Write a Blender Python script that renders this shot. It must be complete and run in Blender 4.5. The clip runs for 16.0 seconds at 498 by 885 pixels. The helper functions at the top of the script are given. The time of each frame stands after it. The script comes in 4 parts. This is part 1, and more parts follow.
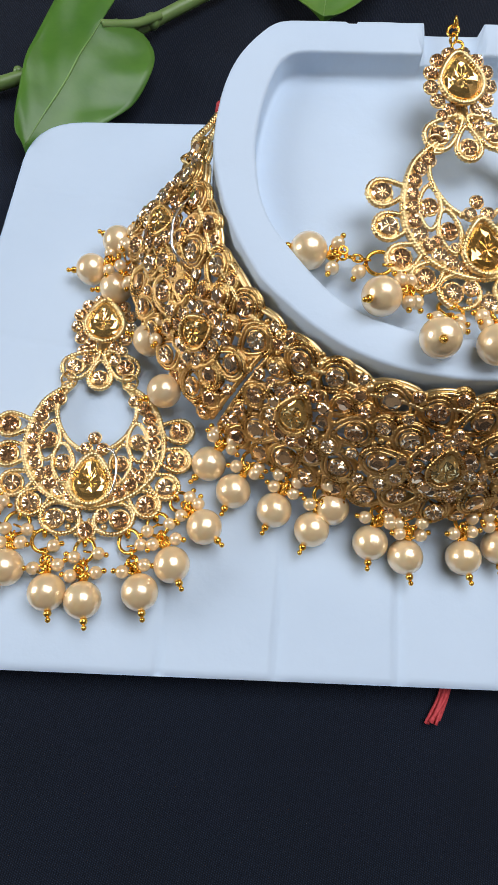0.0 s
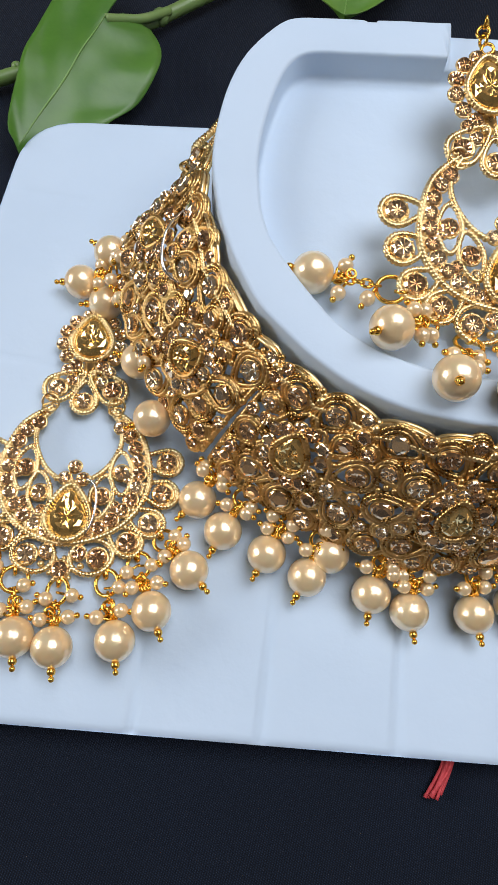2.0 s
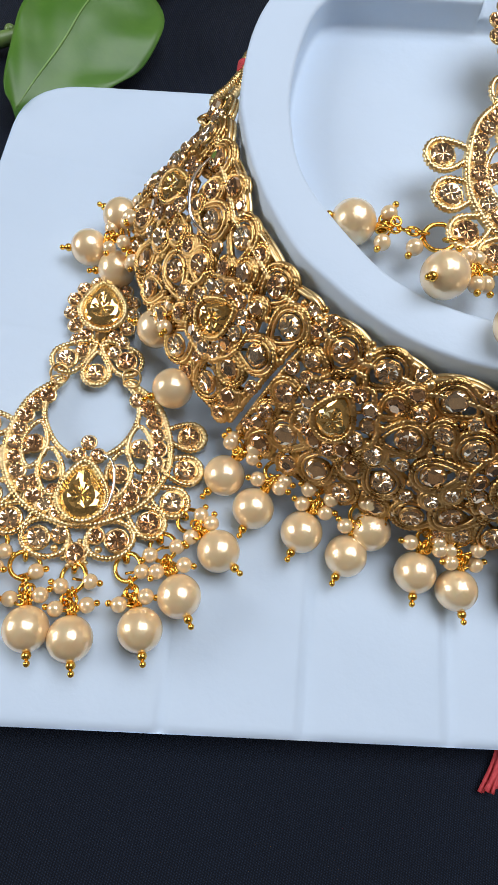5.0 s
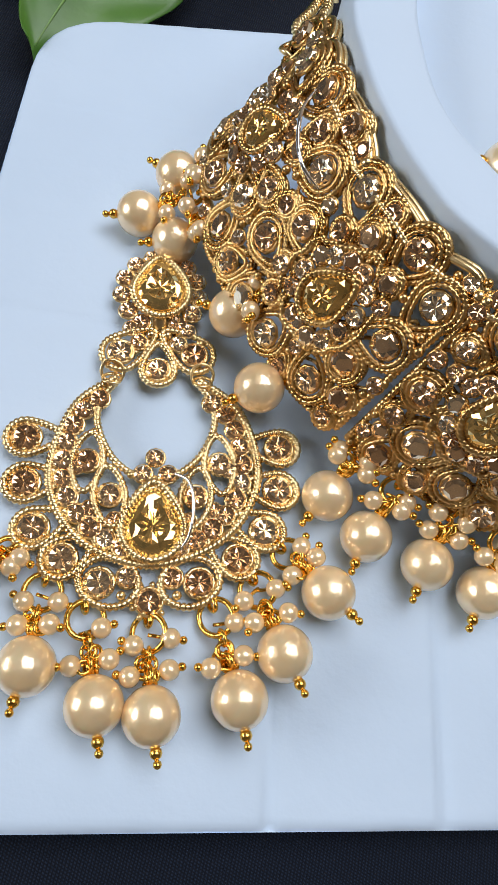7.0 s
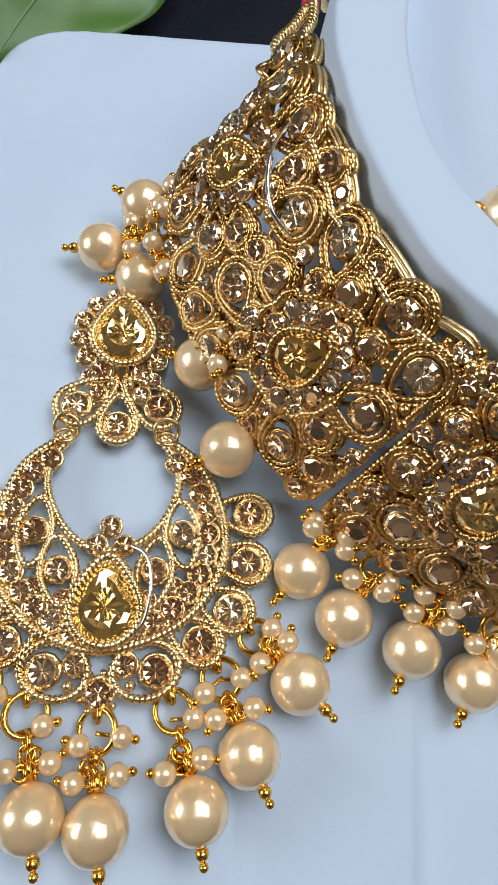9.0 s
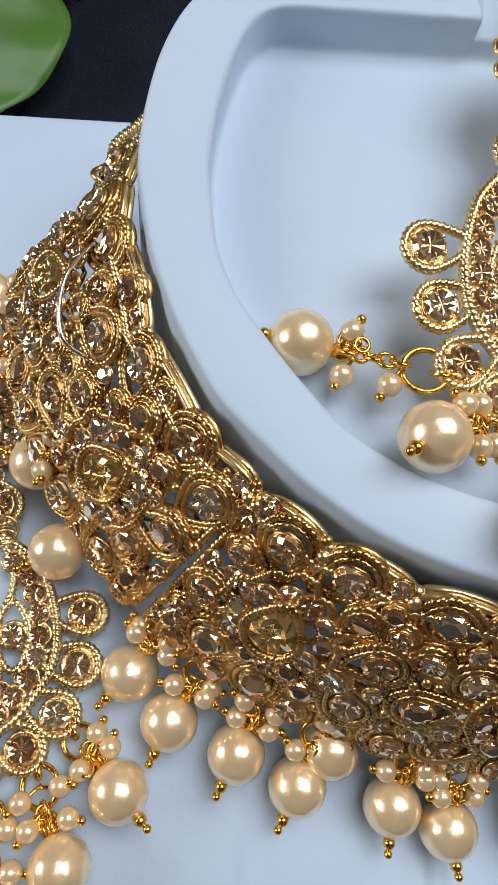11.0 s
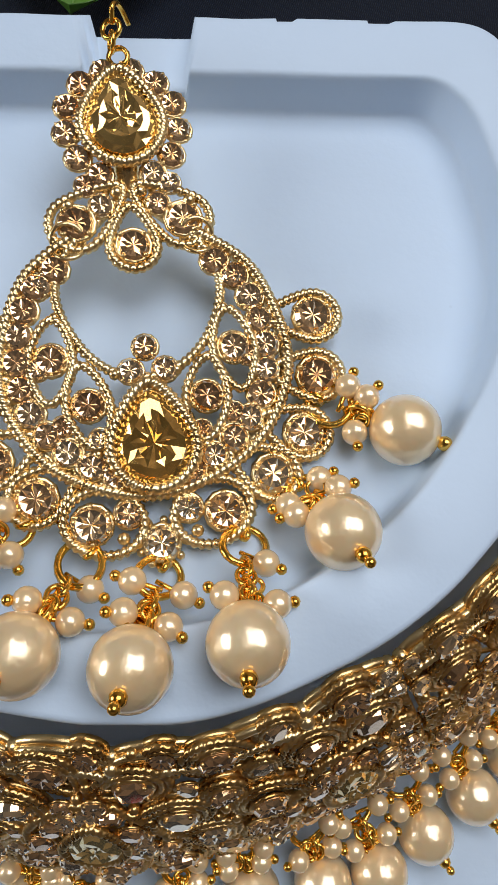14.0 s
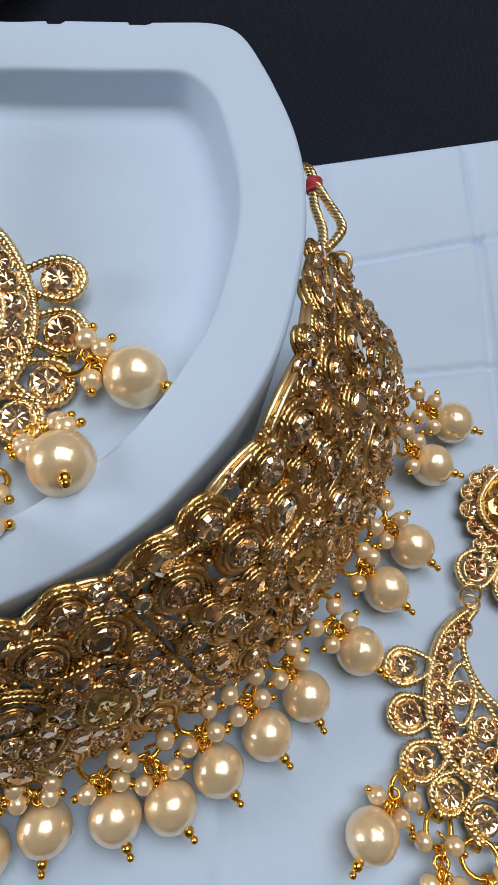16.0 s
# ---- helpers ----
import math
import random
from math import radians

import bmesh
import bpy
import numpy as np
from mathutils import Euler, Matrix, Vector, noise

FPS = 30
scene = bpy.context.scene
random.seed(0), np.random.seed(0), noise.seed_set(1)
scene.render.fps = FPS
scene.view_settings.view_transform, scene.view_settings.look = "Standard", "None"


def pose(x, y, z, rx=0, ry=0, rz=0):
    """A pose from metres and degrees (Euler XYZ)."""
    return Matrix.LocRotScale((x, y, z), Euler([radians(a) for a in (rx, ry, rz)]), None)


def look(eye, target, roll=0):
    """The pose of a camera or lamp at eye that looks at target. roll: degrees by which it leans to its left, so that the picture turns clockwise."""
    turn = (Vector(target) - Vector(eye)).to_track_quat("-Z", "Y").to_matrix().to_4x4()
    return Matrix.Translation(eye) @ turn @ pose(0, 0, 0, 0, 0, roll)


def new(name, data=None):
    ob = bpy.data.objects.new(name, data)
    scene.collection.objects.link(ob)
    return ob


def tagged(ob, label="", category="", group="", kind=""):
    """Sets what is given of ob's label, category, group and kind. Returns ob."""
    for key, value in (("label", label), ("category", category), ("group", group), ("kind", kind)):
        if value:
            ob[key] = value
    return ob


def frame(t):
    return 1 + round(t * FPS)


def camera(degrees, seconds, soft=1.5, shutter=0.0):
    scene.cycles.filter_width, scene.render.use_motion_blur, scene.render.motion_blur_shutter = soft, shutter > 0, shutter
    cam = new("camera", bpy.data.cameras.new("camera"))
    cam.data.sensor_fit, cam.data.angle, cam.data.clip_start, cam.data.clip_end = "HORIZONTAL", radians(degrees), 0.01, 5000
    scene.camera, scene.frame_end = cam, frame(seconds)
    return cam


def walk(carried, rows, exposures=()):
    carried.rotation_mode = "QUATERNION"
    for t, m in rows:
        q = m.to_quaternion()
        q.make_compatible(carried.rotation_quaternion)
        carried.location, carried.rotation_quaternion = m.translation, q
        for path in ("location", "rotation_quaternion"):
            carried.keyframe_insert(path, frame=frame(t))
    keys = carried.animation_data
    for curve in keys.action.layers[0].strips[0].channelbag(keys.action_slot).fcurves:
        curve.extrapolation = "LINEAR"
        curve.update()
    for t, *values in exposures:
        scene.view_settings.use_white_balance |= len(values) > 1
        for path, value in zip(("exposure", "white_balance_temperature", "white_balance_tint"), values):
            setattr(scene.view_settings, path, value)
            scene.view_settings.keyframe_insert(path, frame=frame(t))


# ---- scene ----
cam = camera(43.1, 16.0)
ROWS = [
    (0, (0.00024, 0.00137, 0.15029), (0.00103, 0.00796, 0.13142), 12.7),
    (0.5, (0.00025, 0.00918, 0.14876), (0.00094, 0.01555, 0.12981), 12.9),
    (1, (0.00285, 0.01516, 0.14807), (0.00340, 0.02151, 0.12912), 12.2),
    (1.5, (0.00229, 0.01555, 0.14504), (0.00279, 0.02204, 0.12613), 12.6),
    (2, (0.00432, 0.01355, 0.14072), (0.00465, 0.02010, 0.12182), 11.0),
    (2.5, (0.00539, 0.01136, 0.13789), (0.00567, 0.01801, 0.11903), 10.4),
    (3, (0.00320, 0.01052, 0.13615), (0.00354, 0.01737, 0.11736), 10.8),
    (5.3, (-0.00869, 0.00673, 0.12268), (-0.00736, 0.01386, 0.10404), 16.9),
    (5.5, (-0.01057, 0.00687, 0.11946), (-0.00915, 0.01385, 0.10077), 17.5),
    (6, (-0.01618, 0.00987, 0.11295), (-0.01463, 0.01680, 0.09425), 18.1),
    (6.5, (-0.02197, 0.01368, 0.10754), (-0.02040, 0.02060, 0.08884), 18.1),
    (7, (-0.02653, 0.01789, 0.10147), (-0.02455, 0.02475, 0.08279), 21.3),
    (7.5, (-0.02642, 0.02322, 0.09892), (-0.02441, 0.02999, 0.08021), 21.8),
    (8, (-0.02691, 0.02687, 0.09610), (-0.02497, 0.03344, 0.07731), 21.7),
    (8.2, (-0.02678, 0.02764, 0.09467), (-0.02484, 0.03417, 0.07587), 21.9),
    (10.3, (-0.00624, 0.04261, 0.10167), (-0.00425, 0.04959, 0.08303), 22.1),
    (10.5, (-0.00425, 0.04420, 0.10269), (-0.00217, 0.05115, 0.08406), 22.7),
    (11, (0.00135, 0.04684, 0.10447), (0.00332, 0.05376, 0.08581), 21.7),
    (11.5, (0.01040, 0.05068, 0.10737), (0.01243, 0.05744, 0.08866), 22.4),
    (12, (0.02042, 0.05239, 0.10823), (0.02238, 0.05901, 0.08946), 21.7),
    (12.5, (0.02924, 0.05612, 0.10939), (0.03112, 0.06269, 0.09060), 21.1),
    (13, (0.03897, 0.06115, 0.10946), (0.04078, 0.06756, 0.09060), 20.2),
    (13.5, (0.04779, 0.06498, 0.11034), (0.04932, 0.07146, 0.09148), 17.4),
    (14, (0.05561, 0.06492, 0.11012), (0.05710, 0.07137, 0.09125), 17.2),
    (14.5, (0.06370, 0.06421, 0.11167), (0.06508, 0.07075, 0.09281), 16.2),
    (15, (0.07165, 0.06189, 0.11395), (0.07309, 0.06871, 0.09520), 15.8),
    (15.5, (0.07789, 0.05840, 0.11465), (0.07973, 0.06539, 0.09600), 17.8),
    (16, (0.08654, 0.05446, 0.11748), (0.08834, 0.06160, 0.09889), 17.0),
]
walk(cam, [(t, look(eye, aim, roll)) for t, eye, aim, roll in ROWS], exposures=[(0, 0.03), (3.0, 0.02), (6.0, 0.06), (8.2, -0.05), (10.3, -0.14), (12.5, -0.17), (16.0, -0.34)])

# ---- world, lamps ----
CM = 0.01
sky_world = bpy.data.worlds.new("sky")
scene.world = sky_world
sky_world.use_nodes = True
wn = sky_world.node_tree
sky = wn.nodes.new("ShaderNodeTexSky")
sky.sky_type, sky.sun_disc, sky.sun_elevation, sky.sun_rotation = "NISHITA", False, radians(50), radians(200)
wn.links.new(sky.outputs[0], wn.nodes["Background"].inputs[0])
wn.nodes["Background"].inputs[1].default_value = 0.1


def area_lamp(name, eye, aim, sx, sy, watts, colour):
    data = bpy.data.lights.new(name, "AREA")
    data.shape, data.size, data.size_y, data.energy, data.color = "RECTANGLE", sx, sy, watts, colour
    ob = new(name, data)
    ob.matrix_world = look(eye, aim)
    return ob


area_lamp("skylight_daylight", (0.375, 0.38, 1.09), (0.375, 0.38, 0), 1.00, 0.80, 12.4, (0.955, 0.965, 0.995))
area_lamp("window_daylight", (-0.99, 0.05, 0.43), (0.1, 0.05, 0.1), 0.46, 0.42, 5.6, (0.97, 0.97, 0.98))


# ---- materials ----
def material(name):
    m = bpy.data.materials.new(name)
    m.use_nodes = True
    return m, m.node_tree, m.node_tree.nodes["Principled BSDF"]


def node(nt, kind, **values):
    n = nt.nodes.new(kind)
    for k, v in values.items():
        n.inputs[k].default_value = v
    return n


def noise_tex(nt, scale, detail=3.0, rough=0.5):
    co = nt.nodes.new("ShaderNodeTexCoord")
    n = node(nt, "ShaderNodeTexNoise", Scale=scale, Detail=detail, Roughness=rough)
    nt.links.new(co.outputs["Object"], n.inputs["Vector"])
    return n


def ramp(nt, source, stops):
    r = nt.nodes.new("ShaderNodeValToRGB")
    r.color_ramp.elements[0].position, r.color_ramp.elements[0].color = stops[0][0], (*stops[0][1], 1)
    r.color_ramp.elements[1].position, r.color_ramp.elements[1].color = stops[-1][0], (*stops[-1][1], 1)
    for p, c in stops[1:-1]:
        e = r.color_ramp.elements.new(p)
        e.color = (*c, 1)
    nt.links.new(source, r.inputs[0])
    return r.outputs[0]


def bump(nt, bsdf, source, strength, distance):
    b = node(nt, "ShaderNodeBump", Strength=strength, Distance=distance)
    nt.links.new(source, b.inputs["Height"])
    nt.links.new(b.outputs[0], bsdf.inputs["Normal"])
    return b


def gold_material(name, low, high, rough):
    m, nt, b = material(name)
    b.inputs["Metallic"].default_value = 1.0
    n = noise_tex(nt, 260, 4, 0.6)
    nt.links.new(ramp(nt, n.outputs[0], [(0.3, low), (0.7, high)]), b.inputs["Base Color"])
    r = node(nt, "ShaderNodeMapRange", **{"To Min": rough - 0.07, "To Max": rough + 0.12})
    nt.links.new(n.outputs[0], r.inputs[0])
    nt.links.new(r.outputs[0], b.inputs["Roughness"])
    bump(nt, b, noise_tex(nt, 1500, 2).outputs[0], 0.25, 0.0001)
    return m


def stone_material(name, colours, rough, metal):
    """Foil-backed cut glass: each stone takes its own tone."""
    m, nt, b = material(name)
    info = nt.nodes.new("ShaderNodeObjectInfo")
    nt.links.new(ramp(nt, info.outputs["Random"], [(i / (len(colours) - 1), c) for i, c in enumerate(colours)]), b.inputs["Base Color"])
    b.inputs["Metallic"].default_value = metal
    b.inputs["Roughness"].default_value = rough
    b.inputs["Coat Weight"].default_value = 1.0
    b.inputs["Coat Roughness"].default_value = 0.03
    return m


GOLD = gold_material("pale_gold", (0.84, 0.57, 0.24), (1.0, 0.78, 0.42), 0.26)
# choker panels: dull antique tone, with shade on the band mixed into the colour
SHADED_ANTIQUE = gold_material("shaded_antique_gold", (0.50, 0.285, 0.085), (0.94, 0.63, 0.265), 0.26)
BRIGHT = gold_material("yellow_gold", (0.90, 0.47, 0.07), (1.0, 0.64, 0.14), 0.18)
STONE = stone_material("champagne_glass", [(0.68, 0.42, 0.23), (0.94, 0.65, 0.38), (1.0, 0.83, 0.58)], 0.08, 0.92)
TOPAZ = stone_material("topaz_glass", [(0.78, 0.46, 0.12), (0.90, 0.60, 0.20), (1.0, 0.75, 0.32)], 0.09, 0.88)
SILVER, _, sb = material("steel_wire")
sb.inputs["Metallic"].default_value, sb.inputs["Roughness"].default_value, sb.inputs["Base Color"].default_value = 1.0, 0.18, (0.8, 0.8, 0.8, 1)


def pearl_material():
    m, nt, b = material("pearl")
    n = noise_tex(nt, 180, 3)
    nt.links.new(ramp(nt, n.outputs[0], [(0.3, (0.96, 0.69, 0.38)), (0.7, (1.0, 0.785, 0.49))]), b.inputs["Base Color"])
    b.inputs["Metallic"].default_value = 0.40
    b.inputs["Roughness"].default_value = 0.30
    b.inputs["Subsurface Weight"].default_value = 0.15
    b.inputs["Subsurface Radius"].default_value = (0.002, 0.0012, 0.0008)
    b.inputs["Coat Weight"].default_value = 1.0
    b.inputs["Coat Roughness"].default_value = 0.13
    b.inputs["Coat IOR"].default_value = 1.9
    first = bump(nt, b, noise_tex(nt, 1500, 2).outputs[0], 0.10, 0.0001)
    second = node(nt, "ShaderNodeBump", Strength=0.22, Distance=0.0008)
    nt.links.new(noise_tex(nt, 420, 2).outputs[0], second.inputs["Height"])
    nt.links.new(second.outputs[0], first.inputs["Normal"])
    nt.links.new(second.outputs[0], b.inputs["Coat Normal"])
    return m


PEARL = pearl_material()


def foam_material():
    m, nt, b = material("white_foam")
    big, fine = noise_tex(nt, 14, 4), noise_tex(nt, 420, 3, 0.6)
    nt.links.new(ramp(nt, big.outputs[0], [(0.3, (0.55, 0.68, 0.84)), (0.55, (0.59, 0.72, 0.88)), (0.8, (0.58, 0.70, 0.85))]), b.inputs["Base Color"])
    # a few specks of dirt
    co = nt.nodes.new("ShaderNodeTexCoord")
    spots = node(nt, "ShaderNodeTexVoronoi", Scale=38.0)
    nt.links.new(co.outputs["Object"], spots.inputs["Vector"])
    speck = ramp(nt, spots.outputs["Distance"], [(0.009, (0.35, 0.34, 0.33)), (0.017, (1, 1, 1))])
    mul = nt.nodes.new("ShaderNodeMix")
    mul.data_type, mul.blend_type = "RGBA", "MULTIPLY"
    mul.inputs["Factor"].default_value = 0.8
    nt.links.new(b.inputs["Base Color"].links[0].from_socket, mul.inputs[6])
    nt.links.new(speck, mul.inputs[7])
    nt.links.new(mul.outputs[2], b.inputs["Base Color"])
    b.inputs["Roughness"].default_value = 0.6
    first = bump(nt, b, fine.outputs[0], 0.22, 0.0003)
    second = node(nt, "ShaderNodeBump", Strength=0.3, Distance=0.002)
    nt.links.new(noise_tex(nt, 40, 3).outputs[0], second.inputs["Height"])
    nt.links.new(second.outputs[0], first.inputs["Normal"])
    return m


FOAM = foam_material()


def cloth_material():
    m, nt, b = material("navy_twill")
    co = nt.nodes.new("ShaderNodeTexCoord")
    waves = []
    for turn, scale in ((8, 620), (-62, 760)):
        mp = nt.nodes.new("ShaderNodeMapping")
        mp.inputs["Rotation"].default_value = (0, 0, radians(turn))
        nt.links.new(co.outputs["Object"], mp.inputs[0])
        w = node(nt, "ShaderNodeTexWave", Scale=scale, Distortion=1.2, Detail=2.0)
        w.inputs["Detail Scale"].default_value = 1.5
        nt.links.new(mp.outputs[0], w.inputs[0])
        waves.append(w)
    mix = node(nt, "ShaderNodeMath")
    mix.operation = "MULTIPLY"
    nt.links.new(waves[0].outputs["Fac"], mix.inputs[0])
    nt.links.new(waves[1].outputs["Fac"], mix.inputs[1])
    tone = ramp(nt, mix.outputs[0], [(0.0, (0.002, 0.004, 0.010)), (1.0, (0.013, 0.025, 0.052))])
    patch = noise_tex(nt, 25, 4)
    mul = nt.nodes.new("ShaderNodeMix")
    mul.data_type, mul.blend_type = "RGBA", "MULTIPLY"
    mul.inputs["Factor"].default_value = 0.5
    nt.links.new(tone, mul.inputs[6])
    nt.links.new(ramp(nt, patch.outputs[0], [(0.3, (0.6, 0.6, 0.6)), (0.7, (1, 1, 1))]), mul.inputs[7])
    nt.links.new(mul.outputs[2], b.inputs["Base Color"])
    b.inputs["Roughness"].default_value = 0.85
    b.inputs["Sheen Weight"].default_value = 0.04
    b.inputs["Specular IOR Level"].default_value = 0.2
    bump(nt, b, mix.outputs[0], 0.5, 0.0003)
    return m


CLOTH = cloth_material()


def leaf_material(name, low, high, streak):
    m, nt, b = material(name)
    n = noise_tex(nt, 45, 5, 0.6)
    nt.links.new(ramp(nt, n.outputs[0], [(0.3, low), (0.62, high), (0.78, streak)]), b.inputs["Base Color"])
    b.inputs["Roughness"].default_value = 0.38
    b.inputs["Subsurface Weight"].default_value = 0.1
    b.inputs["Subsurface Radius"].default_value = (0.001, 0.002, 0.0005)
    bump(nt, b, noise_tex(nt, 160, 3).outputs[0], 0.3, 0.0006)
    return m


LEAF = leaf_material("pothos_green", (0.05, 0.15, 0.02), (0.085, 0.21, 0.028), (0.12, 0.26, 0.04))
LEAF_PALE = leaf_material("pothos_variegated", (0.06, 0.17, 0.02), (0.12, 0.25, 0.03), (0.42, 0.52, 0.12))
VEIN = leaf_material("pothos_vein", (0.14, 0.27, 0.06), (0.20, 0.35, 0.09), (0.25, 0.4, 0.12))
STEM = leaf_material("pothos_stem", (0.13, 0.22, 0.06), (0.20, 0.31, 0.10), (0.28, 0.36, 0.16))


def plain(name, low, high, scale, rough):
    m, nt, b = material(name)
    n = noise_tex(nt, scale, 4)
    nt.links.new(ramp(nt, n.outputs[0], [(0.3, low), (0.7, high)]), b.inputs["Base Color"])
    b.inputs["Roughness"].default_value = rough
    bump(nt, b, n.outputs[0], 0.2, 0.0005)
    return m


# unseen walls and ceiling: browns tuned for reflections in gold and pearls
WALL = plain("wall_paint", (0.31, 0.235, 0.165), (0.36, 0.275, 0.195), 6, 0.8)
CEIL = plain("ceiling_paint", (0.20, 0.17, 0.14), (0.25, 0.21, 0.17), 6, 0.8)
RED = plain("red_thread", (0.42, 0.03, 0.04), (0.62, 0.07, 0.08), 900, 0.7)


# ---- mesh tools: everything is drawn in centimetres ----
class Shape:
    def __init__(self):
        self.v, self.f = [], []

    def add(self, verts, faces):
        o = len(self.v)
        self.v += [tuple(p) for p in verts]
        self.f += [tuple(o + i for i in f) for f in faces]
        return self

    def tube(self, path, r, sides=6, closed=False, twist=0.0, flat=1.0, ends=1.0):
        """A tube along the path; twist (turns per cm) with flat < 1 gives a rope of two twisted strands; ends: the taper."""
        p = [Vector(q) for q in path]
        n = len(p)
        verts, faces = [], []
        along, up = 0.0, None
        for i in range(n):
            a = p[(i - 1) % n] if closed or i else p[i]
            b = p[(i + 1) % n] if closed or i < n - 1 else p[i]
            d = (b - a).normalized()
            if up is None:
                up = Vector((0, 0, 1)) if abs(d.z) < 0.9 else Vector((1, 0, 0))
            up = (up - d * up.dot(d)).normalized()
            side = d.cross(up)
            if i:
                along += (p[i] - p[i - 1]).length
            k = r * (1 if closed else ends + (1 - ends) * math.sin(math.pi * i / max(1, n - 1)))
            w = 2 * math.pi * twist * along
            cw, sw = math.cos(w), math.sin(w)
            for j in range(sides):
                t = 2 * math.pi * j / sides
                x, y = math.cos(t), math.sin(t)
                e1, e2 = x * cw + y * sw, -x * sw + y * cw
                rr = k * (flat + (1 - flat) * abs(e1)) if flat != 1.0 else k
                verts.append(p[i] + side * (x * rr) + up * (y * rr))
        last = n if closed else n - 1
        for i in range(last):
            for j in range(sides):
                a, b = i * sides + j, i * sides + (j + 1) % sides
                c, d2 = ((i + 1) % n) * sides + (j + 1) % sides, ((i + 1) % n) * sides + j
                faces.append((a, b, c, d2))
        if not closed:
            faces.append(tuple(range(sides))[::-1])
            faces.append(tuple((n - 1) * sides + j for j in range(sides)))
        return self.add(verts, faces)

    def ball(self, c, r, seg=10, rings=6, squash=1.0):
        verts, faces = [(c[0], c[1], c[2] - r * squash)], []
        for i in range(1, rings):
            a = math.pi * i / rings - math.pi / 2
            for j in range(seg):
                t = 2 * math.pi * j / seg
                verts.append((c[0] + r * math.cos(a) * math.cos(t), c[1] + r * math.cos(a) * math.sin(t), c[2] + r * squash * math.sin(a)))
        verts.append((c[0], c[1], c[2] + r * squash))
        top = len(verts) - 1
        for j in range(seg):
            k = (j + 1) % seg
            faces.append((0, 1 + k, 1 + j))
            faces.append((top, top - seg + j, top - seg + k))
            for i in range(rings - 2):
                a = 1 + i * seg
                faces.append((a + j, a + k, a + seg + k, a + seg + j))
        return self.add(verts, faces)

    def box(self, lo, hi):
        (a, b, c), (d, e, f) = lo, hi
        return self.add([(a, b, c), (d, b, c), (d, e, c), (a, e, c), (a, b, f), (d, b, f), (d, e, f), (a, e, f)],
                        [(3, 2, 1, 0), (4, 5, 6, 7), (0, 1, 5, 4), (1, 2, 6, 5), (2, 3, 7, 6), (3, 0, 4, 7)])

    def mesh(self, name, mat, smooth=True, offset=(0, 0, 0)):
        me = bpy.data.meshes.new(name)
        o = Vector(offset)
        me.from_pydata([(Vector(q) - o) * CM for q in self.v], [], self.f)
        me.materials.append(mat)
        me.polygons.foreach_set("use_smooth", [smooth] * len(me.polygons))
        me.update()
        return me


def part(name, shape, mat, parent=None, label="", smooth=True, offset=(0, 0, 0)):
    data = shape.mesh(name, mat, smooth, offset) if isinstance(shape, Shape) else shape
    ob = new(name, data)
    if parent:
        ob.parent = parent
    return tagged(ob, label)


def root(name, m, label, category, group=""):
    ob = new(name)
    ob.empty_display_size = 0.01
    ob.matrix_world = m
    return tagged(ob, label, category, group)


def cat(points, per=8, closed=False):
    """A smooth curve through the points."""
    p = [Vector(q) for q in points]
    n, out = len(p), []
    for i in range(n if closed else n - 1):
        if closed:
            a, b, c, d = (p[(i + k) % n] for k in (-1, 0, 1, 2))
        else:
            a, b, c, d = p[max(i - 1, 0)], p[i], p[i + 1], p[min(i + 2, n - 1)]
        for s in range(per):
            t = s / per
            out.append(0.5 * ((2 * b) + (c - a) * t + (2 * a - 5 * b + 4 * c - d) * t * t + (3 * b - a - 3 * c + d) * t ** 3))
    if not closed:
        out.append(p[-1])
    return out


def resample(path, step, closed=False):
    p = [Vector(q) for q in path]
    if closed:
        p.append(p[0])
    lens = [0.0]
    for a, b in zip(p, p[1:]):
        lens.append(lens[-1] + (b - a).length)
    n = max(3, round(lens[-1] / step))
    out, k = [], 0
    for i in range(n if closed else n + 1):
        s = lens[-1] * i / n
        while k < len(lens) - 2 and lens[k + 1] < s:
            k += 1
        f = (s - lens[k]) / max(1e-9, lens[k + 1] - lens[k])
        out.append(p[k].lerp(p[k + 1], min(1, f)))
    return out


def rope(shape, path, r=0.045, closed=False, sides=8):
    return shape.tube(resample(path, 0.0165, closed), r * 1.36, sides, closed, twist=6.2, flat=0.60)


def drop_outline(w, h, tip, n=26):
    """A teardrop round the origin: round end down, tip up; half width w, round end at -h, tip at +tip."""
    out = []
    for i in range(n):
        t = 2 * math.pi * i / n
        x, y = math.sin(t), -math.cos(t)
        if y > 0:
            out.append(Vector((w * x * (1 - 0.42 * y ** 1.2), tip * y, 0)))
        else:
            out.append(Vector((w * x, h * y, 0)))
    return out


def turned(points, x, y, degrees, z=0.0):
    c, s = math.cos(radians(degrees)), math.sin(radians(degrees))
    return [Vector((x + p[0] * c - p[1] * s, y + p[0] * s + p[1] * c, z + p[2])) for p in points]


